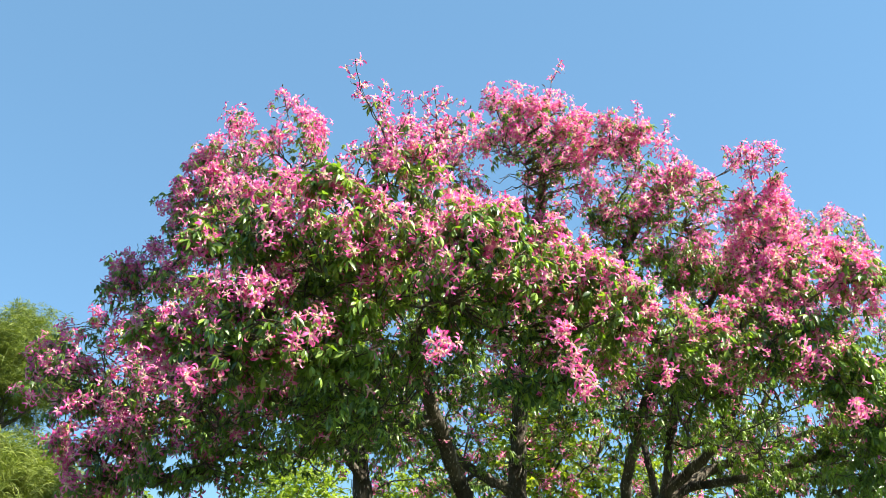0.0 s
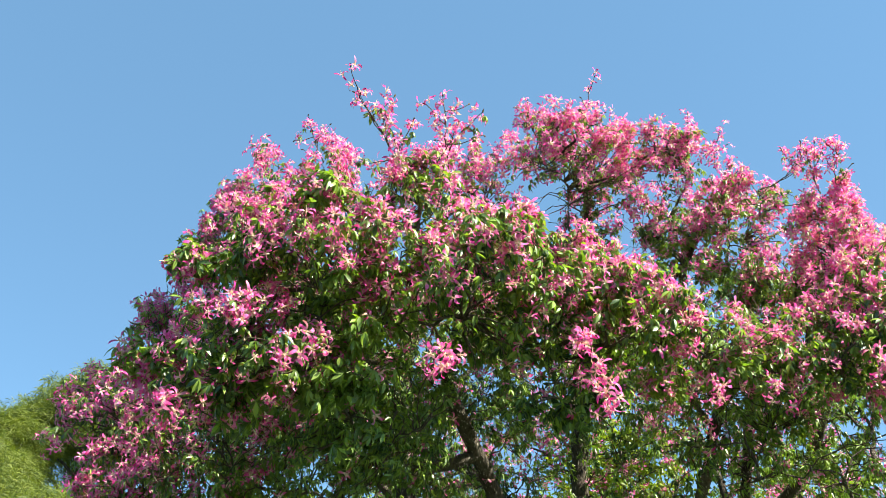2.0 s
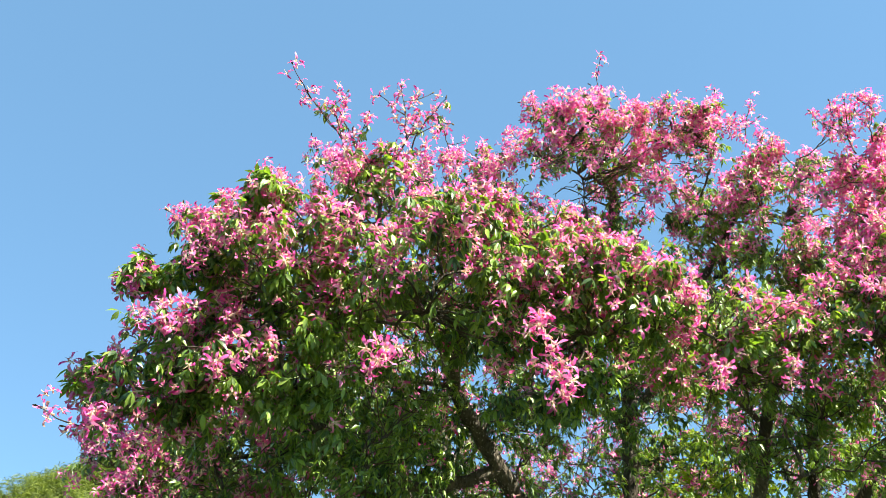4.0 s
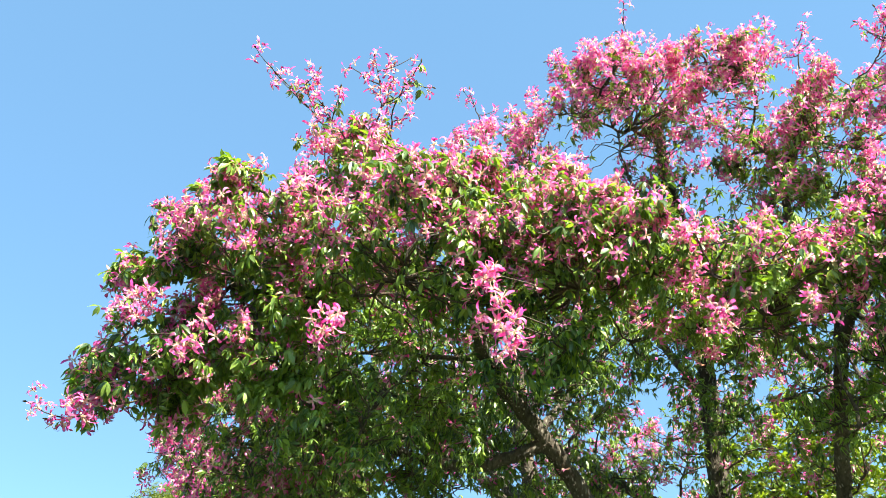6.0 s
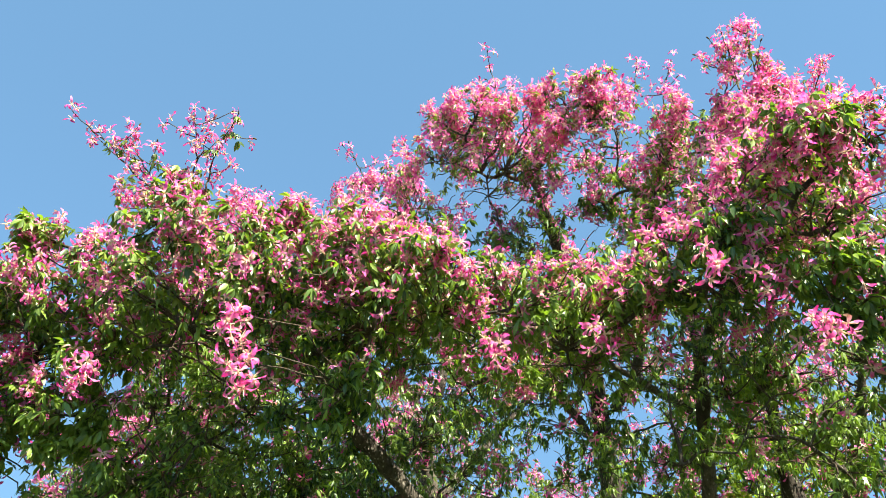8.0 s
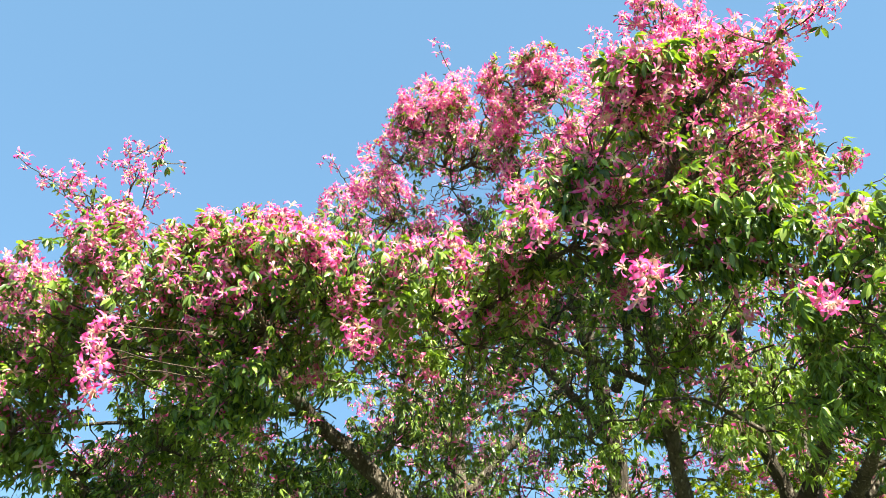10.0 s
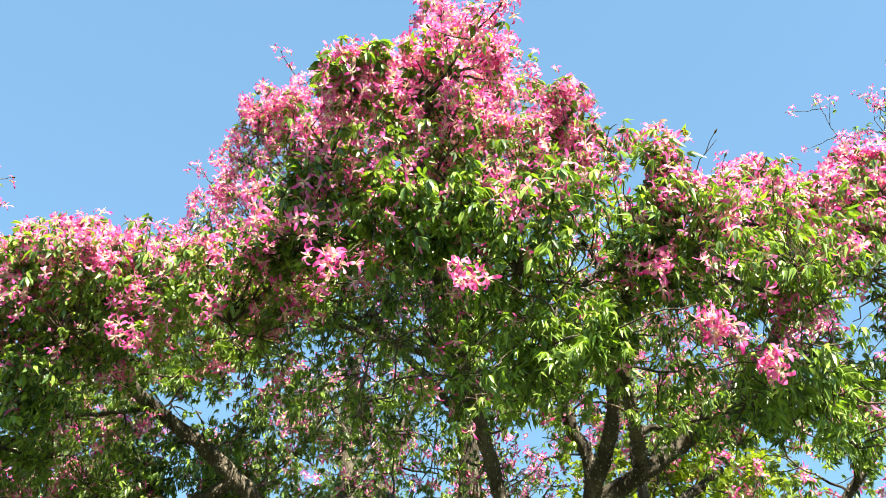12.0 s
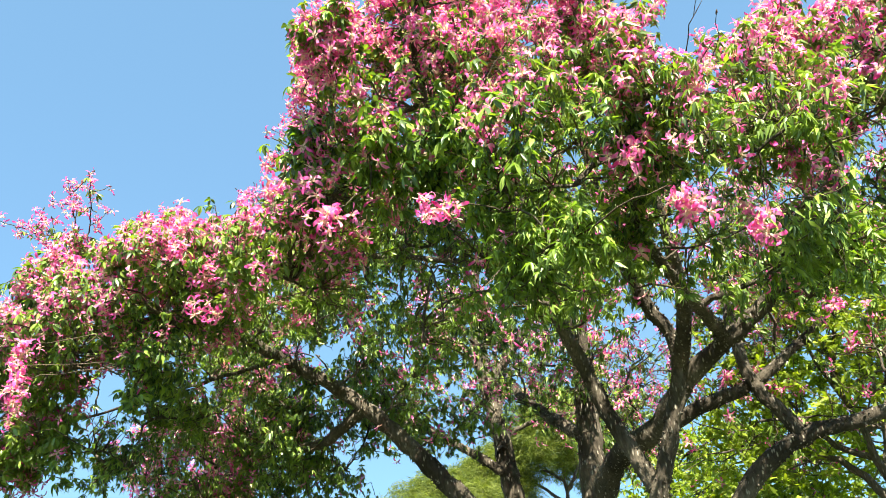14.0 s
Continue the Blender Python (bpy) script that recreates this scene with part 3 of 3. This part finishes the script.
    t.lobe((4.90, 8.60, 4.10), (0.25, 0.25, 0.22), 12, 2.2, 1.0)
    t.lobe((4.10, 8.30, 3.45), (0.55, 0.45, 0.36), 40, 0.1, 1.2, 0.4, -0.9)
    t.lobe((3.25, 9.50, 6.10), (0.55, 0.65, 0.55), 46, 3.0, 0.8)
    t.lobe((4.25, 11.2, 5.65), (0.75, 0.85, 0.65), 54, 3.2, 0.8)
    t.lobe((3.62, 9.25, 5.85), (0.34, 0.45, 0.42), 36, 3.4, 0.6)
    t.lobe((4.60, 10.10, 5.20), (0.45, 0.50, 0.28), 34, 3.0, 0.7)
    t.lobe((3.80, 7.20, 5.02), (0.22, 0.20, 0.20), 18, 5.0, 0.5)
    t.lobe((4.98, 8.50, 4.32), (0.12, 0.14, 0.16), 7, 3.4, 0.8)
    t.lobe((3.75, 7.85, 4.25), (0.50, 0.50, 0.35), 44, 0.8, 1.1, 0.4, -0.8)
    t.lobe((3.80, 9.20, 6.12), (0.28, 0.30, 0.30), 18, 3.6, 0.5)
    t.lobe((3.95, 9.60, 5.92), (0.22, 0.30, 0.20), 12, 3.4, 0.5)
    # the top
    t.lobe((-1.85, 8.35, 7.00), (0.92, 0.78, 0.82), 84, 3.4, 0.45)
    t.lobe((-0.35, 8.65, 7.05), (0.90, 0.80, 0.68), 84, 3.4, 0.42)
    t.lobe((1.00, 8.45, 7.22), (0.90, 0.80, 0.74), 92, 3.4, 0.42)
    t.lobe((2.10, 8.95, 7.02), (0.88, 0.85, 0.74), 92, 3.3, 0.45)
    t.lobe((2.90, 9.15, 6.75), (0.72, 0.80, 0.62), 72, 3.3, 0.48)
    t.lobe((2.60, 8.90, 6.20), (0.60, 0.60, 0.45), 24, 1.8, 0.8, 0.4, -1)
    t.lobe((1.00, 8.75, 6.50), (0.50, 0.50, 0.28), 15, 2.0, 0.8, 0.5, -1)
    t.lobe((1.95, 8.95, 6.65), (0.45, 0.40, 0.28), 14, 2.0, 0.8, 0.5, -1)
    t.lobe((1.10, 8.02, 7.36), (0.50, 0.35, 0.26), 26, 4.0, 0.3)
    t.lobe((1.95, 8.30, 7.34), (0.50, 0.40, 0.26), 24, 4.0, 0.4)
    # the far left, hanging to the ground side
    t.lobe((-3.50, 8.45, 4.55), (0.85, 0.75, 0.75), 80, 3.8, 0.9, 0.3, -0.8)
    t.lobe((-3.30, 8.25, 3.75), (0.52, 0.50, 0.55), 56, 4.4, 0.9, 0.3, -0.9)
    t.lobe((-2.95, 8.60, 5.50), (0.75, 0.75, 0.75), 74, 3.8, 0.8)
    t.lobe((-2.40, 8.10, 6.20), (0.65, 0.65, 0.55), 50, 3.2, 0.8)
    t.lobe((-2.65, 8.10, 6.65), (0.32, 0.32, 0.30), 14, 3.0, 0.5)
    t.lobe((-2.30, 7.60, 4.20), (0.90, 0.80, 0.75), 70, 4.0, 1.1)
    t.lobe((-2.85, 8.20, 6.35), (0.30, 0.30, 0.42), 20, 3.4, 0.6)
    t.lobe((-2.55, 8.20, 7.00), (0.25, 0.30, 0.34), 14, 3.4, 0.5)
    t.lobe((-3.45, 8.25, 5.60), (0.25, 0.25, 0.28), 12, 3.4, 0.6)
    # leafy inside, seen from below
    t.lobe((0.75, 6.70, 3.95), (0.60, 0.50, 0.28), 22, 0.3, 1.0, 0.5, -1)
    t.lobe((-0.80, 6.60, 3.80), (0.90, 0.60, 0.42), 44, 0.4, 1.0, 0.5, -1)
    t.lobe((-0.80, 8.20, 4.60), (0.80, 0.70, 0.50), 36, 0.2, 1.0, 0.5, -1)
    t.lobe((-2.50, 7.90, 3.55), (0.80, 0.60, 0.55), 50, 1.4, 1.1, 0.5, -1)
    t.lobe((-1.20, 7.60, 5.20), (1.00, 0.80, 0.80), 60, 1.2, 1.3, 0.4)
    t.lobe((-1.30, 8.60, 4.20), (1.10, 0.90, 0.60), 50, 0.3, 1.3, 0.5, -1)
    t.lobe((0.30, 8.40, 5.60), (1.00, 0.90, 0.80), 50, 1.0, 1.2, 0.4, -1)
    t.lobe((1.60, 8.60, 5.30), (0.90, 0.80, 0.80), 44, 0.8, 1.2, 0.5, -1)
    t.lobe((2.90, 9.00, 4.60), (0.80, 0.80, 0.70), 40, 0.6, 1.3, 0.5, -1)
    t.lobe((1.75, 9.30, 6.00), (0.5, 0.5, 0.4), 14, 1.6, 0.8, 0.5, -1)
    t.lobe((1.60, 9.15, 5.40), (0.6, 0.5, 0.4), 18, 1.0, 0.9, 0.5, -1)
    t.lobe((0.80, 9.80, 6.00), (1.10, 0.90, 0.90), 36, 1.2, 0.9, 0.5, -1)
    # leaves that fill the heart of the crown
    for x, y, z, n in ((-1.6, 8.8, 6.0, 60), (-0.3, 9.0, 6.3, 50), (0.7, 9.6, 6.6, 24), (2.1, 9.9, 6.5, 30), (2.9, 9.7, 6.2, 40), (3.5, 8.6, 5.5, 20), (4.2, 9.4, 4.7, 16), (3.7, 10.6, 5.3, 30), (0.2, 7.4, 4.9, 50), (1.3, 7.5, 4.9, 46), (2.3, 8.0, 4.9, 46), (-0.9, 6.8, 4.9, 46), (1.2, 10.6, 6.6, 50), (-2.4, 8.6, 4.9, 50)):
        t.lobe((x, y, z), (0.85, 0.75, 0.5), n, 0.3, 0.85, 0.6, -1)
    # dark leaves of the underside
    for x, y, z, n in ((-0.65, 7.1, 4.25, 26), (-1.4, 7.4, 4.45, 30), (-1.9, 8.6, 4.6, 34), (-0.9, 9.3, 4.6, 34), (-2.7, 8.9, 4.4, 40), (-1.6, 9.6, 5.2, 34), (-0.6, 7.9, 5.3, 24)):
        t.lobe((x, y, z), (0.62, 0.65, 0.45), n, 0.1, 0.95, 0.5, -1)
    t.fill((1.3, 9.7, 4.75), (3.0, 1.6, 0.85), 250, 0.25, 0.62)
    t.fill((-1.6, 8.2, 4.15), (1.8, 1.4, 0.75), 120, 0.3, 0.75)
    t.fill((0.2, 8.9, 4.85), (0.9, 0.6, 0.45), 44, 0.2, 0.6)
    t.fill((-0.2, 9.9, 4.15), (0.9, 0.6, 0.40), 40, 0.2, 0.6)
    for x, y, z, n in ((4.9, 9.7, 3.45, 30), (4.0, 10.5, 3.95, 34), (3.2, 9.5, 4.3, 26), (4.9, 10.9, 4.0, 30), (2.4, 9.9, 4.6, 18)):
        t.lobe((x, y, z), (0.65, 0.6, 0.38), n, 0.3, 0.9, 0.6, -1)
    # thin growth low among the limbs
    for x, y, z, n in ((-2.3, 9.2, 3.9, 40), (-1.5, 7.6, 3.7, 36), (1.0, 8.0, 4.7, 22), (2.4, 8.4, 3.9, 16), (3.6, 9.4, 4.8, 26)):
        t.lobe((x, y, z), (1.05, 0.9, 0.6), n, 0.2, 0.7, 0.6, -1)
    for x, y, z in ((4.4, 9.9, 3.7), (3.3, 8.9, 3.8), (4.3, 11.6, 4.0), (0.2, 11.9, 4.2)):
        t.lobe((x, y, z), (0.9, 0.8, 0.5), 26, 0.3, 0.8, 0.6, -1)
    for x, y, z in ((-1.0, 13.0, 5.2), (0.6, 13.4, 5.8), (2.2, 13.4, 5.8), (3.6, 13.2, 5.2), (1.4, 13.0, 6.6), (3.0, 12.6, 6.0)):
        t.lobe((x, y, z), (1.2, 0.8, 0.9), 50, 2.2, 0.6, 0.5, -1)
    # the back, seen through the gaps
    for x, y, z in ((0.3, 11.9, 4.9), (1.3, 12.9, 4.8), (-0.5, 13.5, 5.5), (-1.9, 13.2, 5.3), (-1.2, 10.4, 5.7), (-1.5, 12.0, 5.9)):
        t.lobe((x, y, z), (1.0, 0.7, 0.8), 22, 2.4, 0.4, 0.6, -1)
    for x, y, z in ((2.9, 12.6, 3.9), (1.6, 12.4, 4.0), (0.2, 12.6, 4.1), (4.4, 12.6, 4.4), (3.9, 13.3, 3.6), (2.4, 13.6, 4.6), (-1.2, 12.8, 4.3), (0.9, 13.8, 3.9)):
        t.lobe((x, y, z), (0.9, 0.7, 0.7), 18, 1.8, 0.5, 0.6, -1)
    t.lobe((3.60, 11.6, 4.60), (1.00, 0.90, 0.80), 26, 1.6, 0.9, 0.4, -1)
    t.lobe((1.80, 12.0, 6.40), (1.20, 0.90, 0.90), 56, 2.4, 0.8)
    t.lobe((2.20, 12.3, 4.80), (1.10, 0.80, 0.80), 16, 1.2, 0.8, 0.4, -1)
    for bunch in ((-0.01, 5.51, 3.77), (0.93, 5.75, 3.72), (0.85, 5.78, 3.95), (0.96, 5.80, 3.57), (1.88, 6.90, 4.01), (3.61, 7.27, 3.76),
                  (4.28, 7.61, 3.51), (4.93, 8.64, 3.33), (4.75, 8.48, 3.75), (5.02, 9.07, 3.22), (-1.65, 5.30, 3.50), (3.14, 7.07, 4.20)):
        t.hang(bunch, int(rng.integers(9, 14)))
    # twigs that stand out of the top
    t.sprig((-0.35, 5.95, 5.5), (-0.68, 5.52, 6.0), 5, 1)
    t.sprig((-0.30, 5.95, 5.5), (-0.50, 5.65, 5.95), 4, 1)
    t.sprig((-0.15, 6.0, 5.55), (-0.05, 5.83, 6.15), 4, 0, 3)
    t.sprig((-0.05, 6.1, 5.55), (0.25, 6.0, 6.1), 4, 1)
    t.sprig((-0.30, 8.3, 7.4), (-0.35, 7.95, 7.75), 3, 0, 3)
    t.sprig((3.45, 8.1, 6.45), (3.46, 7.95, 6.95), 6, 1, 6)
    t.sprig((3.60, 8.1, 6.4), (3.66, 7.90, 6.85), 5, 1, 6)
    t.sprig((2.40, 8.9, 7.6), (2.52, 8.95, 8.25), 3, 0, 3)
    t.sprig((2.70, 8.9, 7.4), (2.85, 8.9, 7.95), 3, 0, 3)
    t.sprig((3.10, 8.8, 7.0), (3.45, 8.2, 7.0), 6, 1)
    t.sprig((3.85, 7.85, 5.6), (4.05, 7.65, 5.95), 4, 1)
    t.sprig((4.10, 7.66, 5.18), (4.70, 7.50, 5.06), 5, 2, 5)
    t.sprig((1.20, 8.3, 7.6), (1.30, 8.05, 8.0), 4, 0)
    t.sprig((0.70, 8.2, 7.5), (0.62, 8.0, 7.85), 4, 0)
    t.sprig((-1.70, 8.2, 7.4), (-1.80, 7.8, 7.75), 4, 1)
    t.sprig((-2.30, 8.1, 6.5), (-2.75, 7.9, 6.85), 4, 1)
    t.sprig((-1.40, 5.9, 4.9), (-1.62, 5.46, 5.08), 4, 2)
    t.sprig((-1.60, 5.8, 4.0), (-1.92, 5.62, 3.98), 4, 2)
    t.sprig((-1.60, 5.7, 3.7), (-1.85, 5.25, 3.45), 5, 2)
    t.bare_twig((4.73, 9.18, 4.72), (4.86, 9.15, 4.84), (5.0, 9.12, 4.95))
    t.bare_twig((4.79, 9.33, 4.7), (4.89, 9.32, 4.78), (4.96, 9.27, 4.87))
    t.sprig((4.85, 8.6, 4.2), (5.00, 8.50, 4.48), 4, 2)
    t.sprig((-3.90, 8.4, 4.6), (-4.25, 8.2, 4.75), 4, 2)
    t.finish()


def second_tree():
    t = Tree("silk floss tree with pink flowers, behind the larger one")
    t.stem("trunk", [(-1.0, 11.2, 0.0), (-1.0, 11.15, 1.5), (-1.05, 11.1, 3.6), (-1.25, 10.98, 5.15), (-1.22, 10.88, 5.8), (-0.95, 10.8, 6.7)], 0.20, 0.055, "pale grey prickly trunk")
    t.stem("limb", [(-1.25, 10.98, 5.1), (-1.55, 11.12, 5.75), (-2.05, 11.42, 6.3), (-2.6, 11.4, 7.0)], 0.085, 0.03)
    t.stem("limb", [(-1.05, 11.0, 4.2), (-1.8, 11.4, 4.9), (-2.4, 12.0, 6.2), (-2.6, 12.4, 7.2)], 0.08, 0.03)
    t.stem("limb", [(-1.0, 11.1, 3.9), (-1.6, 10.3, 4.6), (-2.3, 9.7, 5.0)], 0.06, 0.025)
    t.stem("limb", [(-1.15, 10.9, 5.0), (-0.6, 11.4, 5.9), (0.0, 11.9, 6.8)], 0.06, 0.025)
    t.lobe((-2.4, 11.2, 6.5), (1.0, 0.9, 0.8), 56, 2.6, 0.8)
    t.lobe((-0.6, 11.8, 6.9), (1.1, 0.9, 0.8), 56, 2.6, 0.8)
    t.lobe((-2.5, 10.1, 5.2), (0.9, 0.8, 0.7), 46, 1.4, 1.1, 0.4, -1)
    t.lobe((-3.0, 12.4, 6.2), (0.9, 0.9, 0.9), 46, 2.0, 0.9)
    t.lobe((-0.8, 12.2, 5.0), (1.1, 0.8, 0.8), 36, 1.0, 1.1, 0.4, -1)
    t.fill((-1.2, 11.2, 5.5), (1.7, 1.2, 1.0), 100, 0.8, 0.7)
    t.finish(0)


def third_tree():
    t = Tree("silk floss tree with sparse pink flowers and bare twig ends")
    t.stem("trunk", [(5.2, 15.2, -0.6), (5.2, 15.2, 2.0), (5.1, 15.1, 4.5), (5.0, 15.0, 6.0)], 0.20, 0.10, "grey prickly trunk")
    t.stem("limb", [(5.0, 15.0, 5.6), (4.7, 14.7, 7.2), (4.6, 14.5, 8.6)], 0.07, 0.025)
    t.stem("limb", [(5.1, 15.1, 5.0), (6.0, 14.8, 6.5), (6.8, 14.5, 7.8)], 0.07, 0.025)
    t.lobe((4.8, 14.6, 8.3), (0.8, 0.9, 0.8), 44, 1.6, 0.5)
    t.lobe((6.2, 14.6, 8.75), (1.0, 0.9, 0.8), 70, 2.4, 0.6)
    t.lobe((7.2, 14.3, 8.75), (1.0, 0.9, 0.9), 84, 2.2, 0.7)
    t.lobe((6.2, 13.9, 6.9), (1.2, 0.9, 0.9), 60, 2.2, 0.9)
    t.lobe((7.4, 13.4, 6.4), (1.1, 0.9, 0.9), 56, 2.2, 0.9)
    t.lobe((5.0, 13.6, 6.2), (1.0, 0.8, 0.8), 44, 1.6, 1.0)
    t.lobe((5.6, 14.2, 5.0), (1.5, 0.9, 0.9), 60, 0.6, 1.2, 0.4, -1)
    for x in (4.5, 5.0, 5.6, 6.2, 6.9, 7.5):
        t.sprig((x, 14.5, 8.8), (x + rng.uniform(-0.3, 0.3), 14.4, 9.65 + rng.uniform(-0.2, 0.3)), 4, 1, 2)
    t.finish(0)


# ---- trees in the distance ----
def needle_tuft(seed, blades, long, wide):
    """A drooping tuft of narrow blades."""
    r = np.random.default_rng(seed)
    pieces = []
    for _ in range(blades):
        d = r.normal(size=3)
        d[2] = d[2] * 0.5 + 0.25
        d /= np.linalg.norm(d)
        side = np.cross(d, r.normal(size=3))
        side *= wide / 2 / np.linalg.norm(side)
        root = r.normal(size=3) * 0.03
        a = root + d * long * 0.5 * r.uniform(0.7, 1.2)
        b = a + (d * 0.55 + np.array((0, 0, -0.35))) * long * r.uniform(0.5, 1.0)
        v = np.array([root, a + side, a - side, b])
        pieces.append((v, np.array([(0, 2, 1), (1, 2, 3)]), np.array([(0, 0.5), (0.5, 1), (0.5, 0), (1, 0.5)])))
    return joined(pieces)


TUFTS = [needle_tuft(s, 26, 0.19, 0.012) for s in range(4)]
BROAD = [needle_tuft(40 + s, 14, 0.17, 0.055) for s in range(4)]


def distant_tree(name, base, top, clumps, tufts, templates, material, label, category="tree", size=1.0):
    """A tree far behind: tapered trunk, limbs to every clump, and a crown of many tufts with gaps."""
    root = tagged(new(name), label, category, "background trees")
    base, top = np.array(base, float), np.array(top, float)
    line = curve_through([base, base * 0.6 + top * 0.4 + (0.2, 0.1, 0), base * 0.15 + top * 0.85], 0.25, 0.03)
    radii = np.linspace(0.16, 0.03, len(line)) * size
    v, f, uv = tube(line, radii, 9, 0.06)
    mesh_object("trunk", v, f, FAR_BARK, root, uv, "slender bare trunk")
    wood, at, turn = [], [], []
    for centre, radius in clumps:
        centre, radius = np.array(centre, float), np.array(radius, float)
        k = int(np.argmin(np.linalg.norm(line - (centre - (0, 0, 1.0)), axis=1)))
        limb = curve_through([line[k], (line[k] + centre) / 2 + rng.normal(size=3) * 0.15, centre], 0.15, 0.02)
        wood.append(tube(limb, np.linspace(min(0.05, radii[k]), 0.012, len(limb)), 6, 0.05))
        for _ in range(9):
            d = rng.normal(size=3)
            d /= np.linalg.norm(d)
            tip = centre + d * radius * 0.8
            s = limb[rng.integers(len(limb) // 2, len(limb))]
            wood.append(tube(np.linspace(s, tip, 5) + rng.normal(size=(5, 3)) * 0.02, np.linspace(0.012, 0.004, 5), 4))
        d = rng.normal(size=(tufts, 3))
        d /= np.linalg.norm(d, axis=1, keepdims=True)
        away = rng.random((tufts, 1)) ** 0.45 * (1 + 0.3 * np.array([noise.noise(Vector(q * 2.7 + centre)) for q in d])[:, None])
        at.append(centre + d * radius * away)
    at = np.concatenate(at)
    turns = turned(rng.normal(size=at.shape) * (1, 1, 0.2), np.array((0, 0, 1.0)) + rng.normal(size=at.shape) * 0.3)
    kinds, sizes = rng.integers(0, len(templates), len(at)), rng.uniform(0.7, 1.3, len(at)) * size
    v, f, uv = joined(wood)
    mesh_object("branches", v, f, FAR_BARK, root, uv, "thin grey branches", "stuff")
    v, f, uv = joined([spread(t, at[m], turns[m], sizes[m]) for k, t in enumerate(templates) if (m := kinds == k).any()])
    mesh_object("crown", v, f, material, root, uv, "", "stuff")
    return root


def row_of_trees():
    for base, height, count, wide, name in (((1.6, 13.7), 6.3, 10, 1.7, "b"), ((-0.5, 15.0), 5.1, 7, 1.5, "b"), ((-2.6, 15.2), 5.3, 7, 1.6, "b"), ((-5.6, 12.9), 4.0, 6, 1.4, "f"), ((4.2, 16.5), 6.2, 7, 1.6, "b"), ((-9.4, 17.5), 8.7, 8, 1.6, "f"), ((-6.7, 12.7), 4.8, 7, 1.4, "f"), ((-10.4, 15.9), 7.4, 6, 1.2, "f"), ((-9.8, 14.2), 6.5, 6, 1.3, "f"),
                                            ((-6.5, 16.5), 5.0, 6, 1.5, "b")):
        x, y = base
        z = float(ground_height(x, y))
        clumps = []
        for k in range(count):
            a = 2.4 * k
            r = wide * (0.15 + 0.75 * (k / count))
            up = height * (1.0 - (0.16 if name == "f" else 0.42) * k / count) - 0.7
            clumps.append(((x + r * math.cos(a), y + r * math.sin(a), z + up), (0.95 * wide * 0.62, 0.95 * wide * 0.62, wide * 0.5)))
        if name == "f":
            distant_tree("feathery_tree", (x, y, z - 0.1), (x, y, z + height - 0.6), clumps, 420, TUFTS, FEATHER, "tall tree with fine feathery light green foliage")
        else:
            distant_tree("leafy_tree", (x, y, z - 0.1), (x, y, z + height - 0.6), clumps, 150, BROAD, FAR_LEAF, "broad yellow-green leafy tree beyond the lawn", "tree", 0.62)


row_of_trees()
third_tree()
second_tree()
first_tree()
